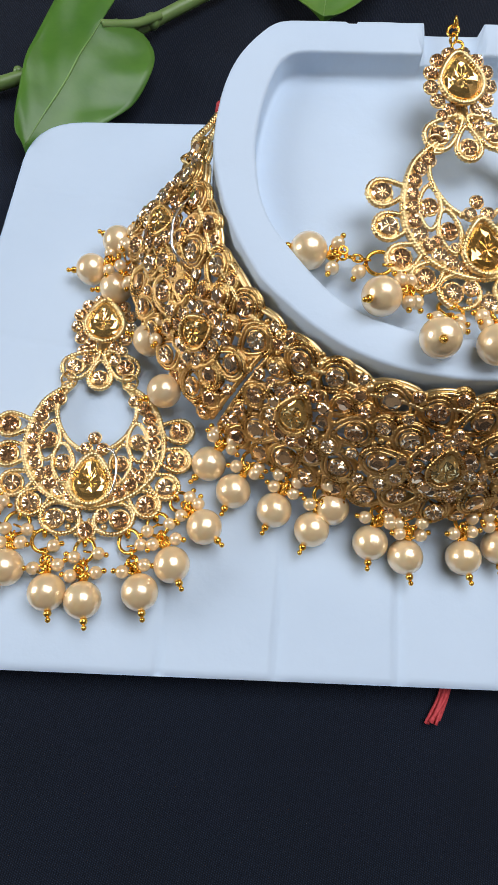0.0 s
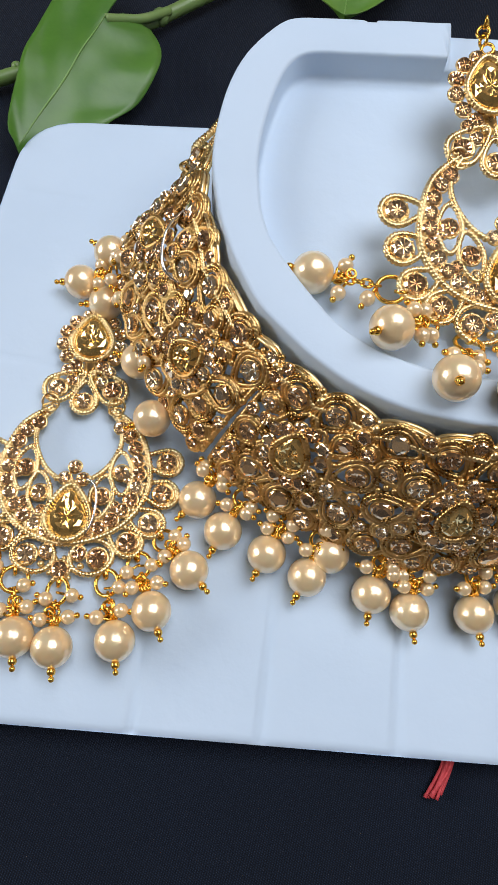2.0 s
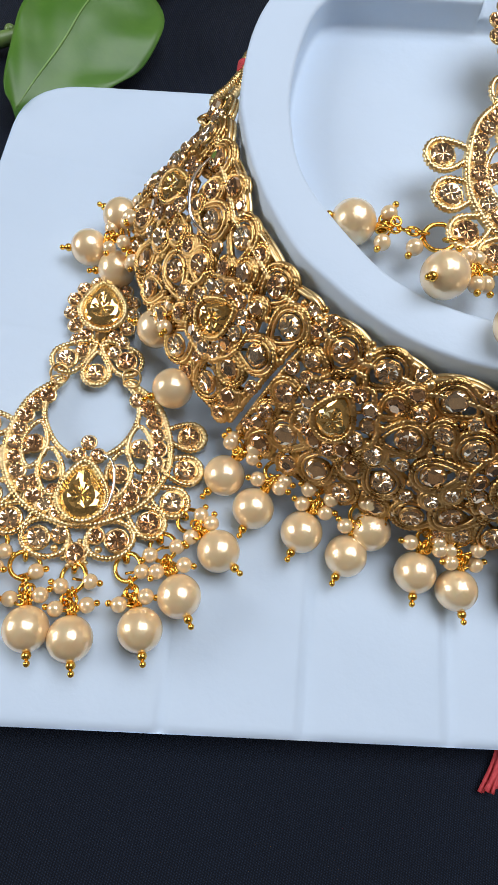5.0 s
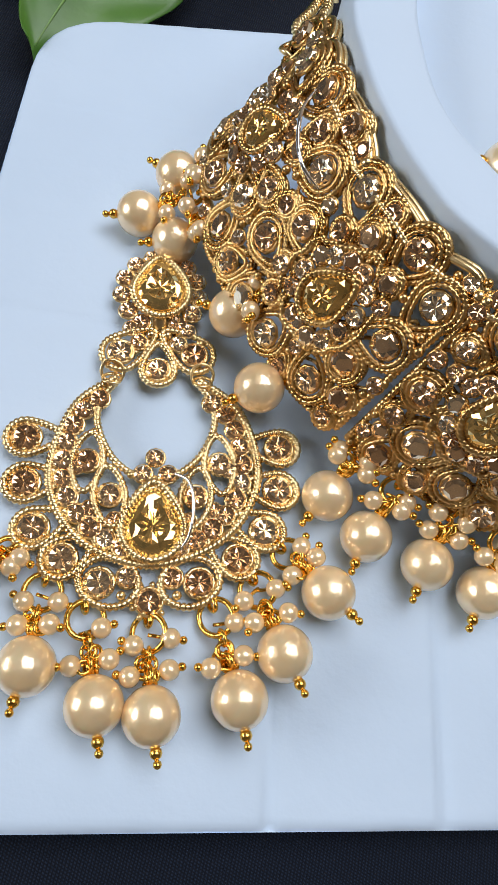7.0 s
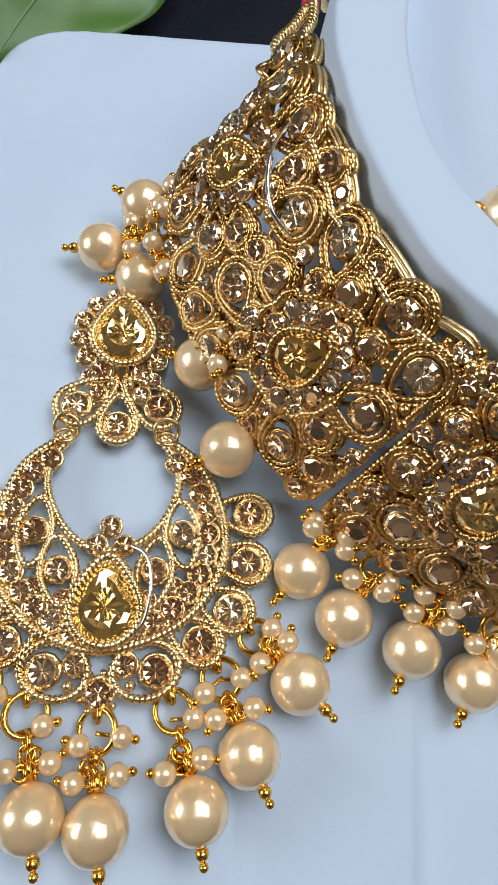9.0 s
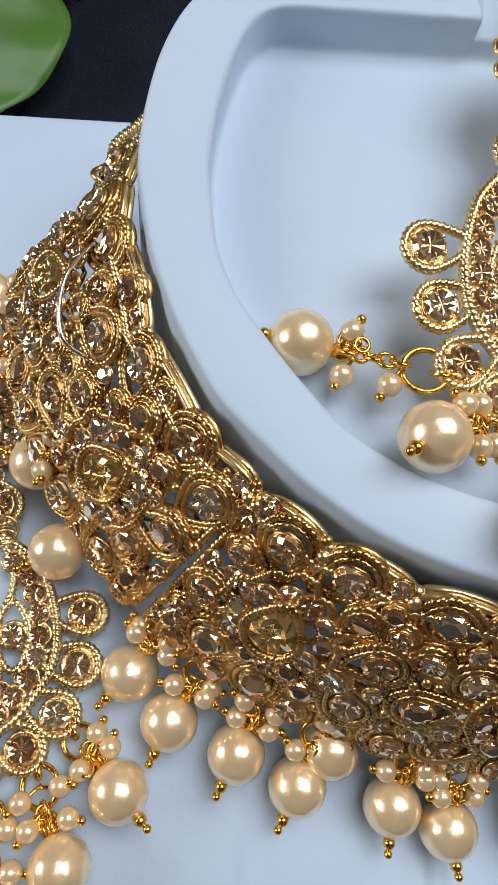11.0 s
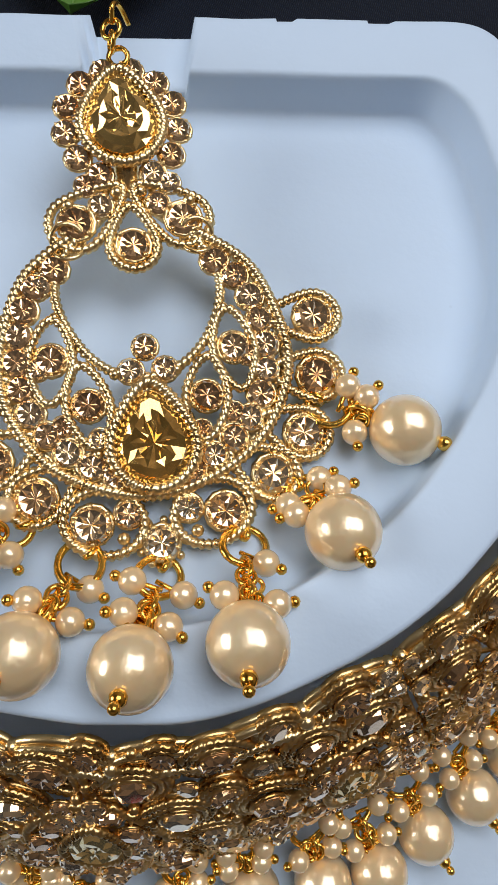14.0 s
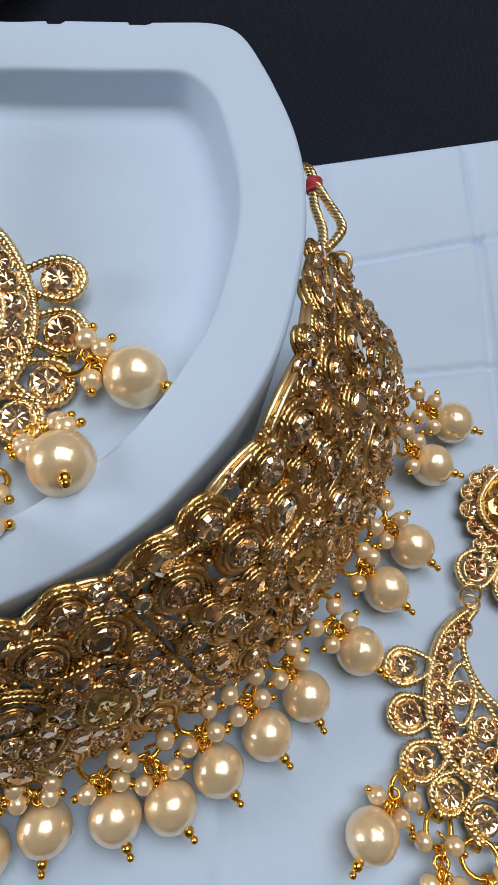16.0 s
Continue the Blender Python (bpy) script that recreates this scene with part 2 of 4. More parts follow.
def cut_stone(name, mat, outline=None, n=8, table=False):
    """A cut stone of girdle radius 1: bevelled crown and, but for one with a flat table, the pleated pavilion seen through it."""
    s = Shape()
    m = 2 * n
    rim = [(math.cos(2 * math.pi * j / m), math.sin(2 * math.pi * j / m)) for j in range(m)]
    if outline:
        rim = [(p.x, p.y) for p in resample(outline, 1e-6 + sum((Vector(outline[i]) - Vector(outline[i - 1])).length for i in range(len(outline))) / m, True)][:m]
    rings = [(1.0, -0.35, 0), (1.0, 0.04, 0), (0.78, 0.26, 0.02), (0.44, 0.19, 0.06)]
    if table:
        rings = [(1.0, -0.35, 0), (1.0, 0.02, 0), (0.82, 0.20, 0.05), (0.50, 0.32, 0.0)]
    if outline:
        rings = [(1.0, -0.35, 0), (1.0, 0.02, 0), (0.84, 0.20, 0.03), (0.64, 0.31, 0.0), (0.44, 0.26, 0.05), (0.22, 0.22, 0.04)]
    v = []
    for k, z, fold in rings:
        for j, (x, y) in enumerate(rim):
            odd = 0.05 * math.sin(7.3 * j + 11 * k) * (1 if outline and 0.2 < k < 0.9 else 0)
            v.append((x * k, y * k, z + odd + (fold if j % 2 else -fold)))
    v.append((0, 0, 0.32 if table else 0.20 if outline else 0.14))
    f = []
    m = len(rim)
    for i in range(len(rings) - 1):
        for j in range(m):
            k = (j + 1) % m
            a, b, c, d = i * m + j, i * m + k, (i + 1) * m + k, (i + 1) * m + j
            if i == 0:
                f.append((a, b, c, d))
            else:
                f += [(a, b, c), (a, c, d)] if j % 2 else [(a, b, d), (b, c, d)]
    for j in range(m):
        f.append(((len(rings) - 1) * m + j, (len(rings) - 1) * m + (j + 1) % m, len(rings) * m))
    s.add(v, f)
    return s.mesh(name, mat, False)


ROUND_STONE = cut_stone("round_stone", STONE)
TABLE_STONE = cut_stone("table_stone", STONE, None, 5, True)
DROP_STONE = cut_stone("teardrop_stone", TOPAZ, drop_outline(0.8, 0.85, 1.15), 10)
PEARL_MESH = Shape().ball((0, 0, 0), 0.42, 32, 20).mesh("pearl", PEARL)
BEAD_MESH = Shape().ball((0, 0, 0), 0.155, 16, 10).mesh("bead", PEARL)


def set_stone(mesh, m, size, parent, name="stone", label="", lean=11):
    """Places a shared stone mesh; m in metres."""
    ob = part(name, mesh, None, parent, label)
    low = 1.0 if name == "stone" else 0.55
    ob.matrix_basis = m @ Matrix.Rotation(random.uniform(0, 6.28) if name == "stone" else 0.0, 4, "Z") @ Matrix.Rotation(radians(random.uniform(-lean, lean)) if name == "stone" else 0.0, 4, "X") @ Matrix.Diagonal((size, size, size * low, 1))
    return ob


def place(x, y, z, turn=0.0, tilt=0.0):
    """A pose in centimetres."""
    return Matrix.Translation((x * CM, y * CM, z * CM)) @ Matrix.Rotation(radians(turn), 4, "Z") @ Matrix.Rotation(radians(tilt), 4, "X")


# ---- unseen room added round the table, for bounce light and reflections ----
def room():
    t = 6
    x0, x1, y0, y1, z0, z1 = -100, 110, -100, 110, -0.78, 110
    part_of = [("unseen_wall_north", [((x0, y1, z0), (x1, y1 + t, z1))]), ("unseen_wall_east", [((x1, y0, z0), (x1 + t, y1, z1))]), ("unseen_wall_south", [((x0, y0 - t, z0), (x1, y0, z1))]),
               ("unseen_wall_west", [((x0 - t, y0, z0), (x0, -20, z1)), ((x0 - t, 30, z0), (x0, y1, z1)), ((x0 - t, -20, z0), (x0, 30, 20)), ((x0 - t, -20, 66), (x0, 30, z1))])]
    for name, boxes in part_of:
        s = Shape()
        for lo, hi in boxes:
            s.box(lo, hi)
        tagged(part(name, s, WALL, smooth=False), "unseen brown wall added to shape light and reflections", "wall", kind="structure")
    s = Shape()
    for lo, hi in [((x0, y0, z1), (-13.5, y1, z1 + t)), ((88.5, y0, z1), (x1, y1, z1 + t)), ((-13.5, y0, z1), (88.5, -3, z1 + t)), ((-13.5, 79, z1), (88.5, y1, z1 + t))]:
        s.box(lo, hi)
    tagged(part("ceiling", s, CEIL, smooth=False), "unseen added ceiling with a skylight opening", "ceiling", kind="structure")


room()


def cloth():
    s = Shape()
    xs = [-106, -70, -45] + [-30 + i * 1.0 for i in range(76)] + [60, 80, 116]
    ys = [-106, -70, -40] + [-25 + i * 1.0 for i in range(76)] + [65, 85, 116]
    v = []
    for y in ys:
        for x in xs:
            soft = 0.10 * noise.noise((x * 0.12, y * 0.09, 3.0)) + 0.03 * noise.noise((x * 0.5, y * 0.5, 1.0))
            v.append((x, y, -0.78 + soft * (1 if -31 < x < 47 and -26 < y < 52 else 0)))
    n = len(xs)
    f = [(j * n + i, j * n + i + 1, (j + 1) * n + i + 1, (j + 1) * n + i) for j in range(len(ys) - 1) for i in range(n - 1)]
    tagged(part("ground", s.add(v, f), CLOTH), "dark navy twill cloth spread over the table", "cloth", kind="structure")


cloth()


# ---- foam board ----
def inside(p, poly):
    hit = False
    for (ax, ay), (bx, by) in zip(poly, poly[1:] + poly[:1]):
        if (ay > p[1]) != (by > p[1]) and p[0] < (bx - ax) * (p[1] - ay) / (by - ay) + ax:
            hit = not hit
    return hit


def near_segment(px, py, a, b):
    dx, dy = b[0] - a[0], b[1] - a[1]
    t = max(0.0, min(1.0, ((px - a[0]) * dx + (py - a[1]) * dy) / (dx * dx + dy * dy)))
    x, y = a[0] + t * dx, a[1] + t * dy
    return math.hypot(px - x, py - y), x, y


def rounded(poly, radii, n=7):
    out = []
    m = len(poly)
    for i in range(m):
        a, b, c = Vector(poly[i - 1]), Vector(poly[i]), Vector(poly[(i + 1) % m])
        r = radii[i]
        if not r:
            out.append((b.x, b.y))
            continue
        p, q = b + (a - b).normalized() * r, b + (c - b).normalized() * r
        for k in range(n + 1):
            t = k / n
            e = p.lerp(b, t).lerp(b.lerp(q, t), t)
            out.append((e.x, e.y))
    return out


SEAMS = [((-0.9, -0.4), (-1.05, 3.2)), ((1.74, -0.3), (1.64, 4.5)), ((4.56, 0.0), (4.42, 4.5)), ((9.62, 0.2), (9.35, 5.0)), ((-6.8, 7.62), (-4.0, 7.42)),
         ((15.05, 18.8), (15.19, 15.5)), ((15.19, 15.5), (15.12, 9.0)), ((10.3, 13.95), (15.2, 15.55)), ((15.2, 15.55), (17.9, 16.3)), ((11.8, 11.5), (17.9, 12.65)), ((11.55, 17.5), (11.6, 14.4)),
         ((-6.6, 12.35), (-2.0, 12.2))]
BOARD = rounded([(-7.05, -0.62), (6.84, 0.06), (18.2, 0.7), (18.4, 19.5), (16.03, 18.86), (11.17, 17.35), (-1.49, 15.48), (-5.0, 14.98), (-6.62, 14.75)],
                [0.8, 0, 0.8, 0.8, 0, 0, 0, 0, 1.5])


def board():
    depth, step = 0.7, 0.1
    x0, y0 = -7.2, -0.8
    nx, ny = 257, 206
    edges = list(zip(BOARD, BOARD[1:] + BOARD[:1]))
    v, keep = [], {}
    for j in range(ny):
        for i in range(nx):
            x, y = x0 + i * step, y0 + j * step
            best = min((near_segment(x, y, a, b) for a, b in edges), key=lambda h: h[0])
            out = not inside((x, y), BOARD)
            if out:
                x, y = best[1], best[2]
            z = 0.02 * noise.noise((x * 0.35, y * 0.35, 0)) + 0.006 * noise.noise((x * 2, y * 2, 5))
            if not out:
                for n, (a, b) in enumerate(SEAMS):
                    d = near_segment(x, y, a, b)[0]
                    if d < 0.3:
                        z -= ((0.15 if n > 4 else 0.07) if n != 4 and n != 11 else 0.03) * math.exp(-(d / 0.07) ** 2)
            edge = 0.0 if out else best[0]
            if edge < 0.12:
                z -= 0.08 * (1 - edge / 0.12) ** 2
            v.append((x, y, z))
            keep[(i, j)] = (out, best[0])
    f = []
    for j in range(ny - 1):
        for i in range(nx - 1):
            q = [(i, j), (i + 1, j), (i + 1, j + 1), (i, j + 1)]
            if sum(keep[c][0] for c in q) < 4:
                f.append(tuple(c[1] * nx + c[0] for c in q))
    s = Shape().add(v, f)
    ring = resample([(x, y, 0) for x, y in BOARD], 0.12, True)
    m = len(ring)
    side = [(p.x, p.y, -0.07) for p in ring] + [(p.x + 0.02 * noise.noise((p.x * 3, p.y * 3, 0)), p.y, -0.4) for p in ring] + [(p.x, p.y, -depth) for p in ring]
    s.add(side, [(k * m + i, (k + 1) * m + i, (k + 1) * m + (i + 1) % m, k * m + (i + 1) % m) for k in range(2) for i in range(m)] + [tuple(range(2 * m, 3 * m))])
    tagged(part("display_board", s, FOAM), "pale bluish-white foam board with scored lines on dark cloth", "board")


board()


# ---- raised neck block with its tray ----
OUTER = [(0.30, 14.46), (-0.02, 14.24), (-0.55, 13.5), (-0.88, 12.4), (-0.94, 11.2), (-0.80, 10.1), (-0.40, 8.85), (0.21, 7.73), (0.95, 6.98), (1.64, 6.46), (2.5, 6.04), (3.5, 5.81), (4.5, 5.76), (5.6, 5.83), (6.5, 6.12), (7.3, 6.52),
         (8.05, 7.05), (8.75, 7.78), (9.35, 8.65), (9.76, 9.65), (9.98, 11.0), (9.97, 12.1), (9.71, 13.1), (9.22, 14.15), (8.95, 14.55), (8.6, 14.72)]
INNER = [(0.85, 13.56), (0.48, 13.38), (0.22, 12.8), (0.02, 11.6), (0.07, 10.4), (0.45, 9.15), (1.4, 7.95), (2.1, 7.3), (3.15, 6.84), (4.45, 6.65), (5.6, 6.8), (6.55, 7.15), (7.4, 7.75), (8.1, 8.5), (8.75, 9.7), (9.03, 10.9), (9.06, 11.8),
         (8.88, 12.6), (8.62, 13.35), (8.2, 13.76)]
HUB = (4.6, 10.6)


def rim_at(x, y):
    """The height of the block's top, which slopes a little."""
    return 3.205 + 0.095 * x + 0.075 * y


def radius_table(points, n):
    path = [Vector((x, y, 0)) for x, y in points]
    curve = cat(path, 10)
    dense = resample(curve + [curve[0]], 0.02)
    ang = np.array([math.atan2(p.y - HUB[1], p.x - HUB[0]) for p in dense])
    rad = np.array([math.hypot(p.x - HUB[0], p.y - HUB[1]) for p in dense])
    order = np.argsort(ang)
    return np.interp(np.linspace(-math.pi, math.pi, n, endpoint=False), ang[order], rad[order], period=2 * math.pi)


def neck_block():
    n = 720
    out, inn = radius_table(OUTER, n), radius_table(INNER, n)
    soft = np.ones(9) / 9
    out = np.convolve(np.r_[out[-4:], out, out[:4]], soft, "valid")
    inn = np.convolve(np.r_[inn[-4:], inn, inn[:4]], soft, "valid")
    angles = np.linspace(-math.pi, math.pi, n, endpoint=False)
    profile = []
    for k in range(n):
        a = angles[k]
        c, s = math.cos(a), math.sin(a)
        xo = HUB[0] + out[k] * c
        wob = 0.02 * noise.noise((c * 6, s * 6, 2.0))
        slope = 0.15 * (2 * c * s if c < 0 and s < 0 else 0.0)
        o, i = out[k] + wob - slope, inn[k] + 0.5 * wob
        if s > 0 and (abs(xo - 1.9) < 0.13 or abs(xo - 6.2) < 0.12 or abs(xo - 7.5) < 0.15):
            o -= 0.06
        mid = 0.5 * (o + i)
        tops = [(o, 0.09), (o - 0.012, 0.045), (o - 0.035, 0.014), (o - 0.08, 0.0), (mid, -wob), (i + 0.08, 0.0), (i + 0.035, 0.012), (i + 0.01, 0.04), (i, 0.09)]
        lows = [(i - 0.03, 0.52), (i - 0.06, 0.57), (i - 0.10, 0.60), (i - 0.17, 0.61), (i * 0.6, 0.61 - wob), (i * 0.25, 0.61)]
        ring = [(HUB[0] + (o + slope) * c, HUB[1] + (o + slope) * s, z) for z in (0.0, 1.5, 2.9)]
        for r, below in tops + lows:
            x, y = HUB[0] + r * c, HUB[1] + r * s
            if s > 0 and below < 0.2 and 3.60 < x < 4.97:
                below += 0.32
            ring.append((x, y, rim_at(x, y) - below))
        profile.append(ring)
    m = len(profile[0])
    v = [p for ring in profile for p in ring] + [(HUB[0], HUB[1], rim_at(*HUB) - 0.61)]
    f = []
    for k in range(n):
        a, b = k * m, ((k + 1) % n) * m
        f += [(a + i, b + i, b + i + 1, a + i + 1) for i in range(m - 1)]
        f.append((a + m - 1, b + m - 1, n * m))
    tagged(part("neck_block", Shape().add(v, f), FOAM), "raised pale bluish-white foam neck block with a sunken tray", "display stand")


neck_block()


# ---- pearl drops ----
def hoop(shape, mid, r, e1, e2, wire, turns=1):
    """A wire ring, or a coil of several turns."""
    n = 20
    if turns == 1:
        shape.tube([mid + e1 * (r * math.cos(2 * math.pi * k / n)) + e2 * (r * math.sin(2 * math.pi * k / n)) for k in range(n)], wire, 6, True)
    else:
        shape.tube([mid + e1 * (r * math.cos(2 * math.pi * k / n)) + e2 * (r * math.sin(2 * math.pi * k / n)) + e1.cross(e2) * (wire * 2.0 * (k / n - turns / 2)) for k in range(n * turns + 1)], wire, 6)
    return shape


def pearl_drop(parent, anchor, centre, small=2, seed=0, floor_z=None, rise=0.0):
    """A gold jump ring with wire links, hanging a pearl with its pin, and small beads beside it. Centimetres, in the parent's frame."""
    rng = random.Random(seed)
    a, c = Vector(anchor), Vector(centre)
    d = (c - a).normalized()
    flat = Vector((d.x, d.y, 0)).normalized()
    side, up = Vector((-flat.y, flat.x, 0)), Vector((0, 0, 1))
    gap = max(0.2, (c - a).length - 0.42)
    big = min(0.28, max(0.18, gap * 0.36))
    ra = a + d * (big * 0.8) + up * 0.03
    lean = rng.uniform(-0.5, 0.5)
    tilt = (side * math.cos(lean) + up * math.sin(lean)).normalized()
    eye = c - d * 0.50
    # the coil over the pearl, and the links from the ring down to it
    metal = hoop(Shape(), eye - d * 0.03, 0.10, d, (up * 0.8 + side * rng.uniform(-0.7, 0.7)).normalized(), 0.030, 3)
    metal.tube([eye, c - d * 0.40], 0.05, 7)
    for k in range(3):
        q = eye - d * (0.04 + 0.09 * k) + side * rng.uniform(-0.13, 0.13) + up * rng.uniform(0.02, 0.12)
        hoop(metal, q, rng.uniform(0.07, 0.11), (side + up * rng.uniform(-0.8, 0.8)).normalized(), (d + up * rng.uniform(-0.5, 0.5)).normalized(), 0.029)
    drop = part("pearl_drop", metal, BRIGHT, parent, "gold wire drop with a cream pearl and beads", offset=tuple(c))
    drop.matrix_basis = Matrix.Translation(c * CM)
    part("jump_ring", hoop(Shape(), ra, big, d, tilt, 0.046), BRIGHT, drop, offset=tuple(c))
    part("jump_ring", hoop(Shape(), a + d * 0.02, 0.10, d, (up + side * 0.4).normalized(), 0.042), BRIGHT, drop, offset=tuple(c))
    start = ra + d * (big - 0.04)
    span = (eye - start).dot(d)
    links = max(1, round(span / 0.15)) if span > 0.04 else 0
    for k in range(links):
        q = start + (eye - start) * ((k + 0.5) / links) + up * 0.05
        e2 = (side if k % 2 else up).lerp(up if k % 2 else side, rng.uniform(0.1, 0.4)).normalized()
        part("link", hoop(Shape(), q, rng.uniform(0.10, 0.13), d, e2, 0.032), BRIGHT, drop, offset=tuple(c))
    # pin below the pearl: cup, neck and tip
    swing = (d + side * rng.uniform(-0.22, 0.22)).normalized()
    swing.z = max(swing.z, -0.05)
    swing = (swing + up * rise).normalized()
    pin = Shape().tube([c + swing * 0.40, c + swing * 0.62], 0.034, 7)
    pin.ball(c + swing * 0.475, 0.092, 10, 7)
    part("pin", pin.ball(c + swing * 0.62, 0.064, 9, 6), BRIGHT, drop, offset=tuple(c))
    part("pearl", PEARL_MESH, None, drop, "glossy cream pearl").matrix_basis = Matrix.Rotation(rng.uniform(0, 6), 4, "X")
    room_left = max(0.0, (eye - a).dot(d))
    for k in range(small):
        s = (-1) ** k * rng.uniform(0.8, 1.0)
        b = eye + side * (s * rng.uniform(0.24, 0.33)) - d * (rng.uniform(0.0, 0.12) + 0.5 * room_left * (k // 2) / max(1, (small - 1) // 2)) + up * rng.uniform(0.02, 0.14)
        if floor_z is not None:
            b.z = max(b.z, floor_z + 0.155)
        out = (side * (s * 0.9) + d * rng.uniform(-0.5, 0.5) + up * rng.uniform(-0.1, 0.3)).normalized()
        part("bead", BEAD_MESH, None, drop).matrix_basis = Matrix.Translation((b - c) * CM)
        stalk = Shape().tube([b - out * 0.34, b - out * 0.22, b - out * 0.14, b + out * 0.14, b + out * 0.18], 0.028, 6)
        part("bead_pin", stalk.ball(b + out * 0.19, 0.066, 9, 6), BRIGHT, drop, offset=tuple(c))
    return drop


def cup(shape, x, y, z, r, claws=4):
    """A gold cup with claws round a stone."""
    n = 12
    shape.tube([(x + r * 1.04 * math.cos(2 * math.pi * k / n), y + r * 1.04 * math.sin(2 * math.pi * k / n), z) for k in range(n)], r * 0.16, 5, True)
    for k in range(claws):
        a = 2 * math.pi * (k + 0.5) / claws
        shape.ball((x + r * 0.97 * math.cos(a), y + r * 0.97 * math.sin(a), z + r * 0.22), r * 0.17, 6, 4)


# ---- crescent earrings ----
MIRROR = (1, -1)


def earring(m, label, pearls, size=1.0, wire=True, hook=False, stud_shift=(0.0, 0.0), seed=1, rises=()):
    top = root("crescent_earring", m @ Matrix.Diagonal((size, size, size, 1)), label, "earring", "crescent earrings of the set")
    sx, sy = stud_shift
    # stud: teardrop stone, rope, a garland of stones and three petals
    stud = Shape()
    rope(stud, turned(drop_outline(0.50, 0.55, 0.66), sx, sy + 4.30, 0, 0.34), 0.055, True)
    stud.tube(turned(drop_outline(0.45, 0.50, 0.60), sx, sy + 4.30, 0, 0.26), 0.07, 6, True)
    garland = []
    for k in range(12):
        a = radians(-62 + 304 * k / 11 - 90 + 90)
        x, y = 0.68 * math.sin(a - radians(90)), 4.28 + 0.72 * math.cos(a - radians(90))
        garland.append((sx + x, sy + y, 0.155))
    garland += [(sx - 0.34, sy + 3.26, 0.14), (sx + 0.34, sy + 3.26, 0.14), (sx - 0.50, sy + 3.52, 0.13), (sx + 0.50, sy + 3.52, 0.13)]
    loops = [(sx - 0.64, sy + 3.05, 0.21, 128), (sx + 0.62, sy + 3.05, 0.21, -128), (sx, sy + 2.74, 0.20, 0)]
    for x, y, r, turn in loops[:2]:
        rope(stud, turned(drop_outline(0.33, 0.33, 0.72), x, y, turn - 180 if turn > 0 else turn + 180, 0.24), 0.048, True)
    rope(stud, turned(drop_outline(0.29, 0.29, 0.50), sx, sy + 2.74, 0, 0.26), 0.048, True)
    for x, y in ((-0.72, 3.28), (0.72, 3.28), (-0.14, 3.42), (0.14, 3.42)):
        stud.ball((sx + x, sy + y, 0.24), 0.085, 9, 6)
    stud.tube(cat([(sx - 0.78, sy + 2.75, 0.2), (sx - 0.2, sy + 3.3, 0.16), (sx, sy + 3.65, 0.15), (sx + 0.2, sy + 3.3, 0.16), (sx + 0.78, sy + 2.75, 0.2)], 6), 0.06, 6)
    stud.tube([(sx, sy + 3.5, 0.12), (sx, sy + 4.3, 0.10), (sx, sy + 4.9, 0.12)], 0.16, 8)
    for x, y, r in garland:
        cup(stud, x, y, 0.24, r)
        stud.tube([(x, y, 0.2), (sx + 0.75 * (x - sx), sy + 4.3 + 0.75 * (y - sy - 4.3), 0.18)], 0.05, 5)
    for x, y, r, turn in loops:
        cup(stud, x, y, 0.26, r)
    part("stud", stud, GOLD, top, "twisted gold rope frame of the stud")
    set_stone(DROP_STONE, place(sx, sy + 4.30, 0.34), 0.52, top, "teardrop_stone", "amber yellow teardrop glass stone")
    for x, y, r in garland + [(l[0], l[1], l[2]) for l in loops]:
        set_stone(ROUND_STONE, place(x, y, 0.27), r, top)
    # joining rings
    for s in MIRROR:
        link = Shape()
        n = 18
        mx, my = s * 0.76 + 0.5 * sx, 2.62 + 0.5 * sy
        for r, w, t in ((0.19, 0.03, 0.5), (0.16, 0.028, -0.6)):
            link.tube([(mx + r * math.cos(2 * math.pi * k / n), my + r * math.sin(2 * math.pi * k / n) * math.cos(t) + 0.12 * t, 0.25 + r * math.sin(2 * math.pi * k / n) * math.sin(t)) for k in range(n)], w, 6, True)
        part("link_ring", link, GOLD, top)
    # crescent
    cres = Shape()
    inner = [(-0.66, 2.52), (-0.90, 2.18), (-0.95, 1.74), (-0.74, 1.24), (-0.42, 0.92), (0.0, 0.80), (0.42, 0.92), (0.76, 1.24), (0.97, 1.74), (0.92, 2.18), (0.68, 2.52)]
    outer = [(-0.68, 2.58), (-1.32, 2.05), (-1.64, 1.05), (-1.50, 0.32), (-0.98, -0.28), (-0.04, -0.58), (0.92, -0.30), (1.50, 0.28), (1.70, 1.05), (1.38, 2.05), (0.70, 2.58)]
    rope(cres, cat([(x, y, 0.24) for x, y in inner]), 0.05)
    rope(cres, cat([(x, y, 0.24) for x, y in outer]), 0.058)
    cres.tube(resample(cat([(x * 0.985, 0.06 + y * 0.985, 0.12) for x, y in outer]), 0.09), 0.07, 6)
    stones = []
    path = resample(cat([(-0.94, 2.16, 0), (-1.28, 1.80, 0), (-1.44, 1.05, 0), (-1.30, 0.42, 0), (-0.86, -0.08, 0), (-0.42, -0.32, 0)]), 0.30)
    for i, p in enumerate(path):
        for s in MIRROR:
            stones.append((s * p.x, p.y, 0.155 if i % 2 else 0.165))
    for x, y in ((-1.12, 1.95), (-1.22, 0.98), (-0.98, 0.30), (-0.58, 0.12)):
        for s in MIRROR:
            stones.append((s * x, y, 0.125))
    leafs = []
    for x, y, turn in ((-1.06, 1.06, -6), (-0.68, 0.50, 8)):
        for s in MIRROR:
            leafs.append((s * x, y, s * turn))
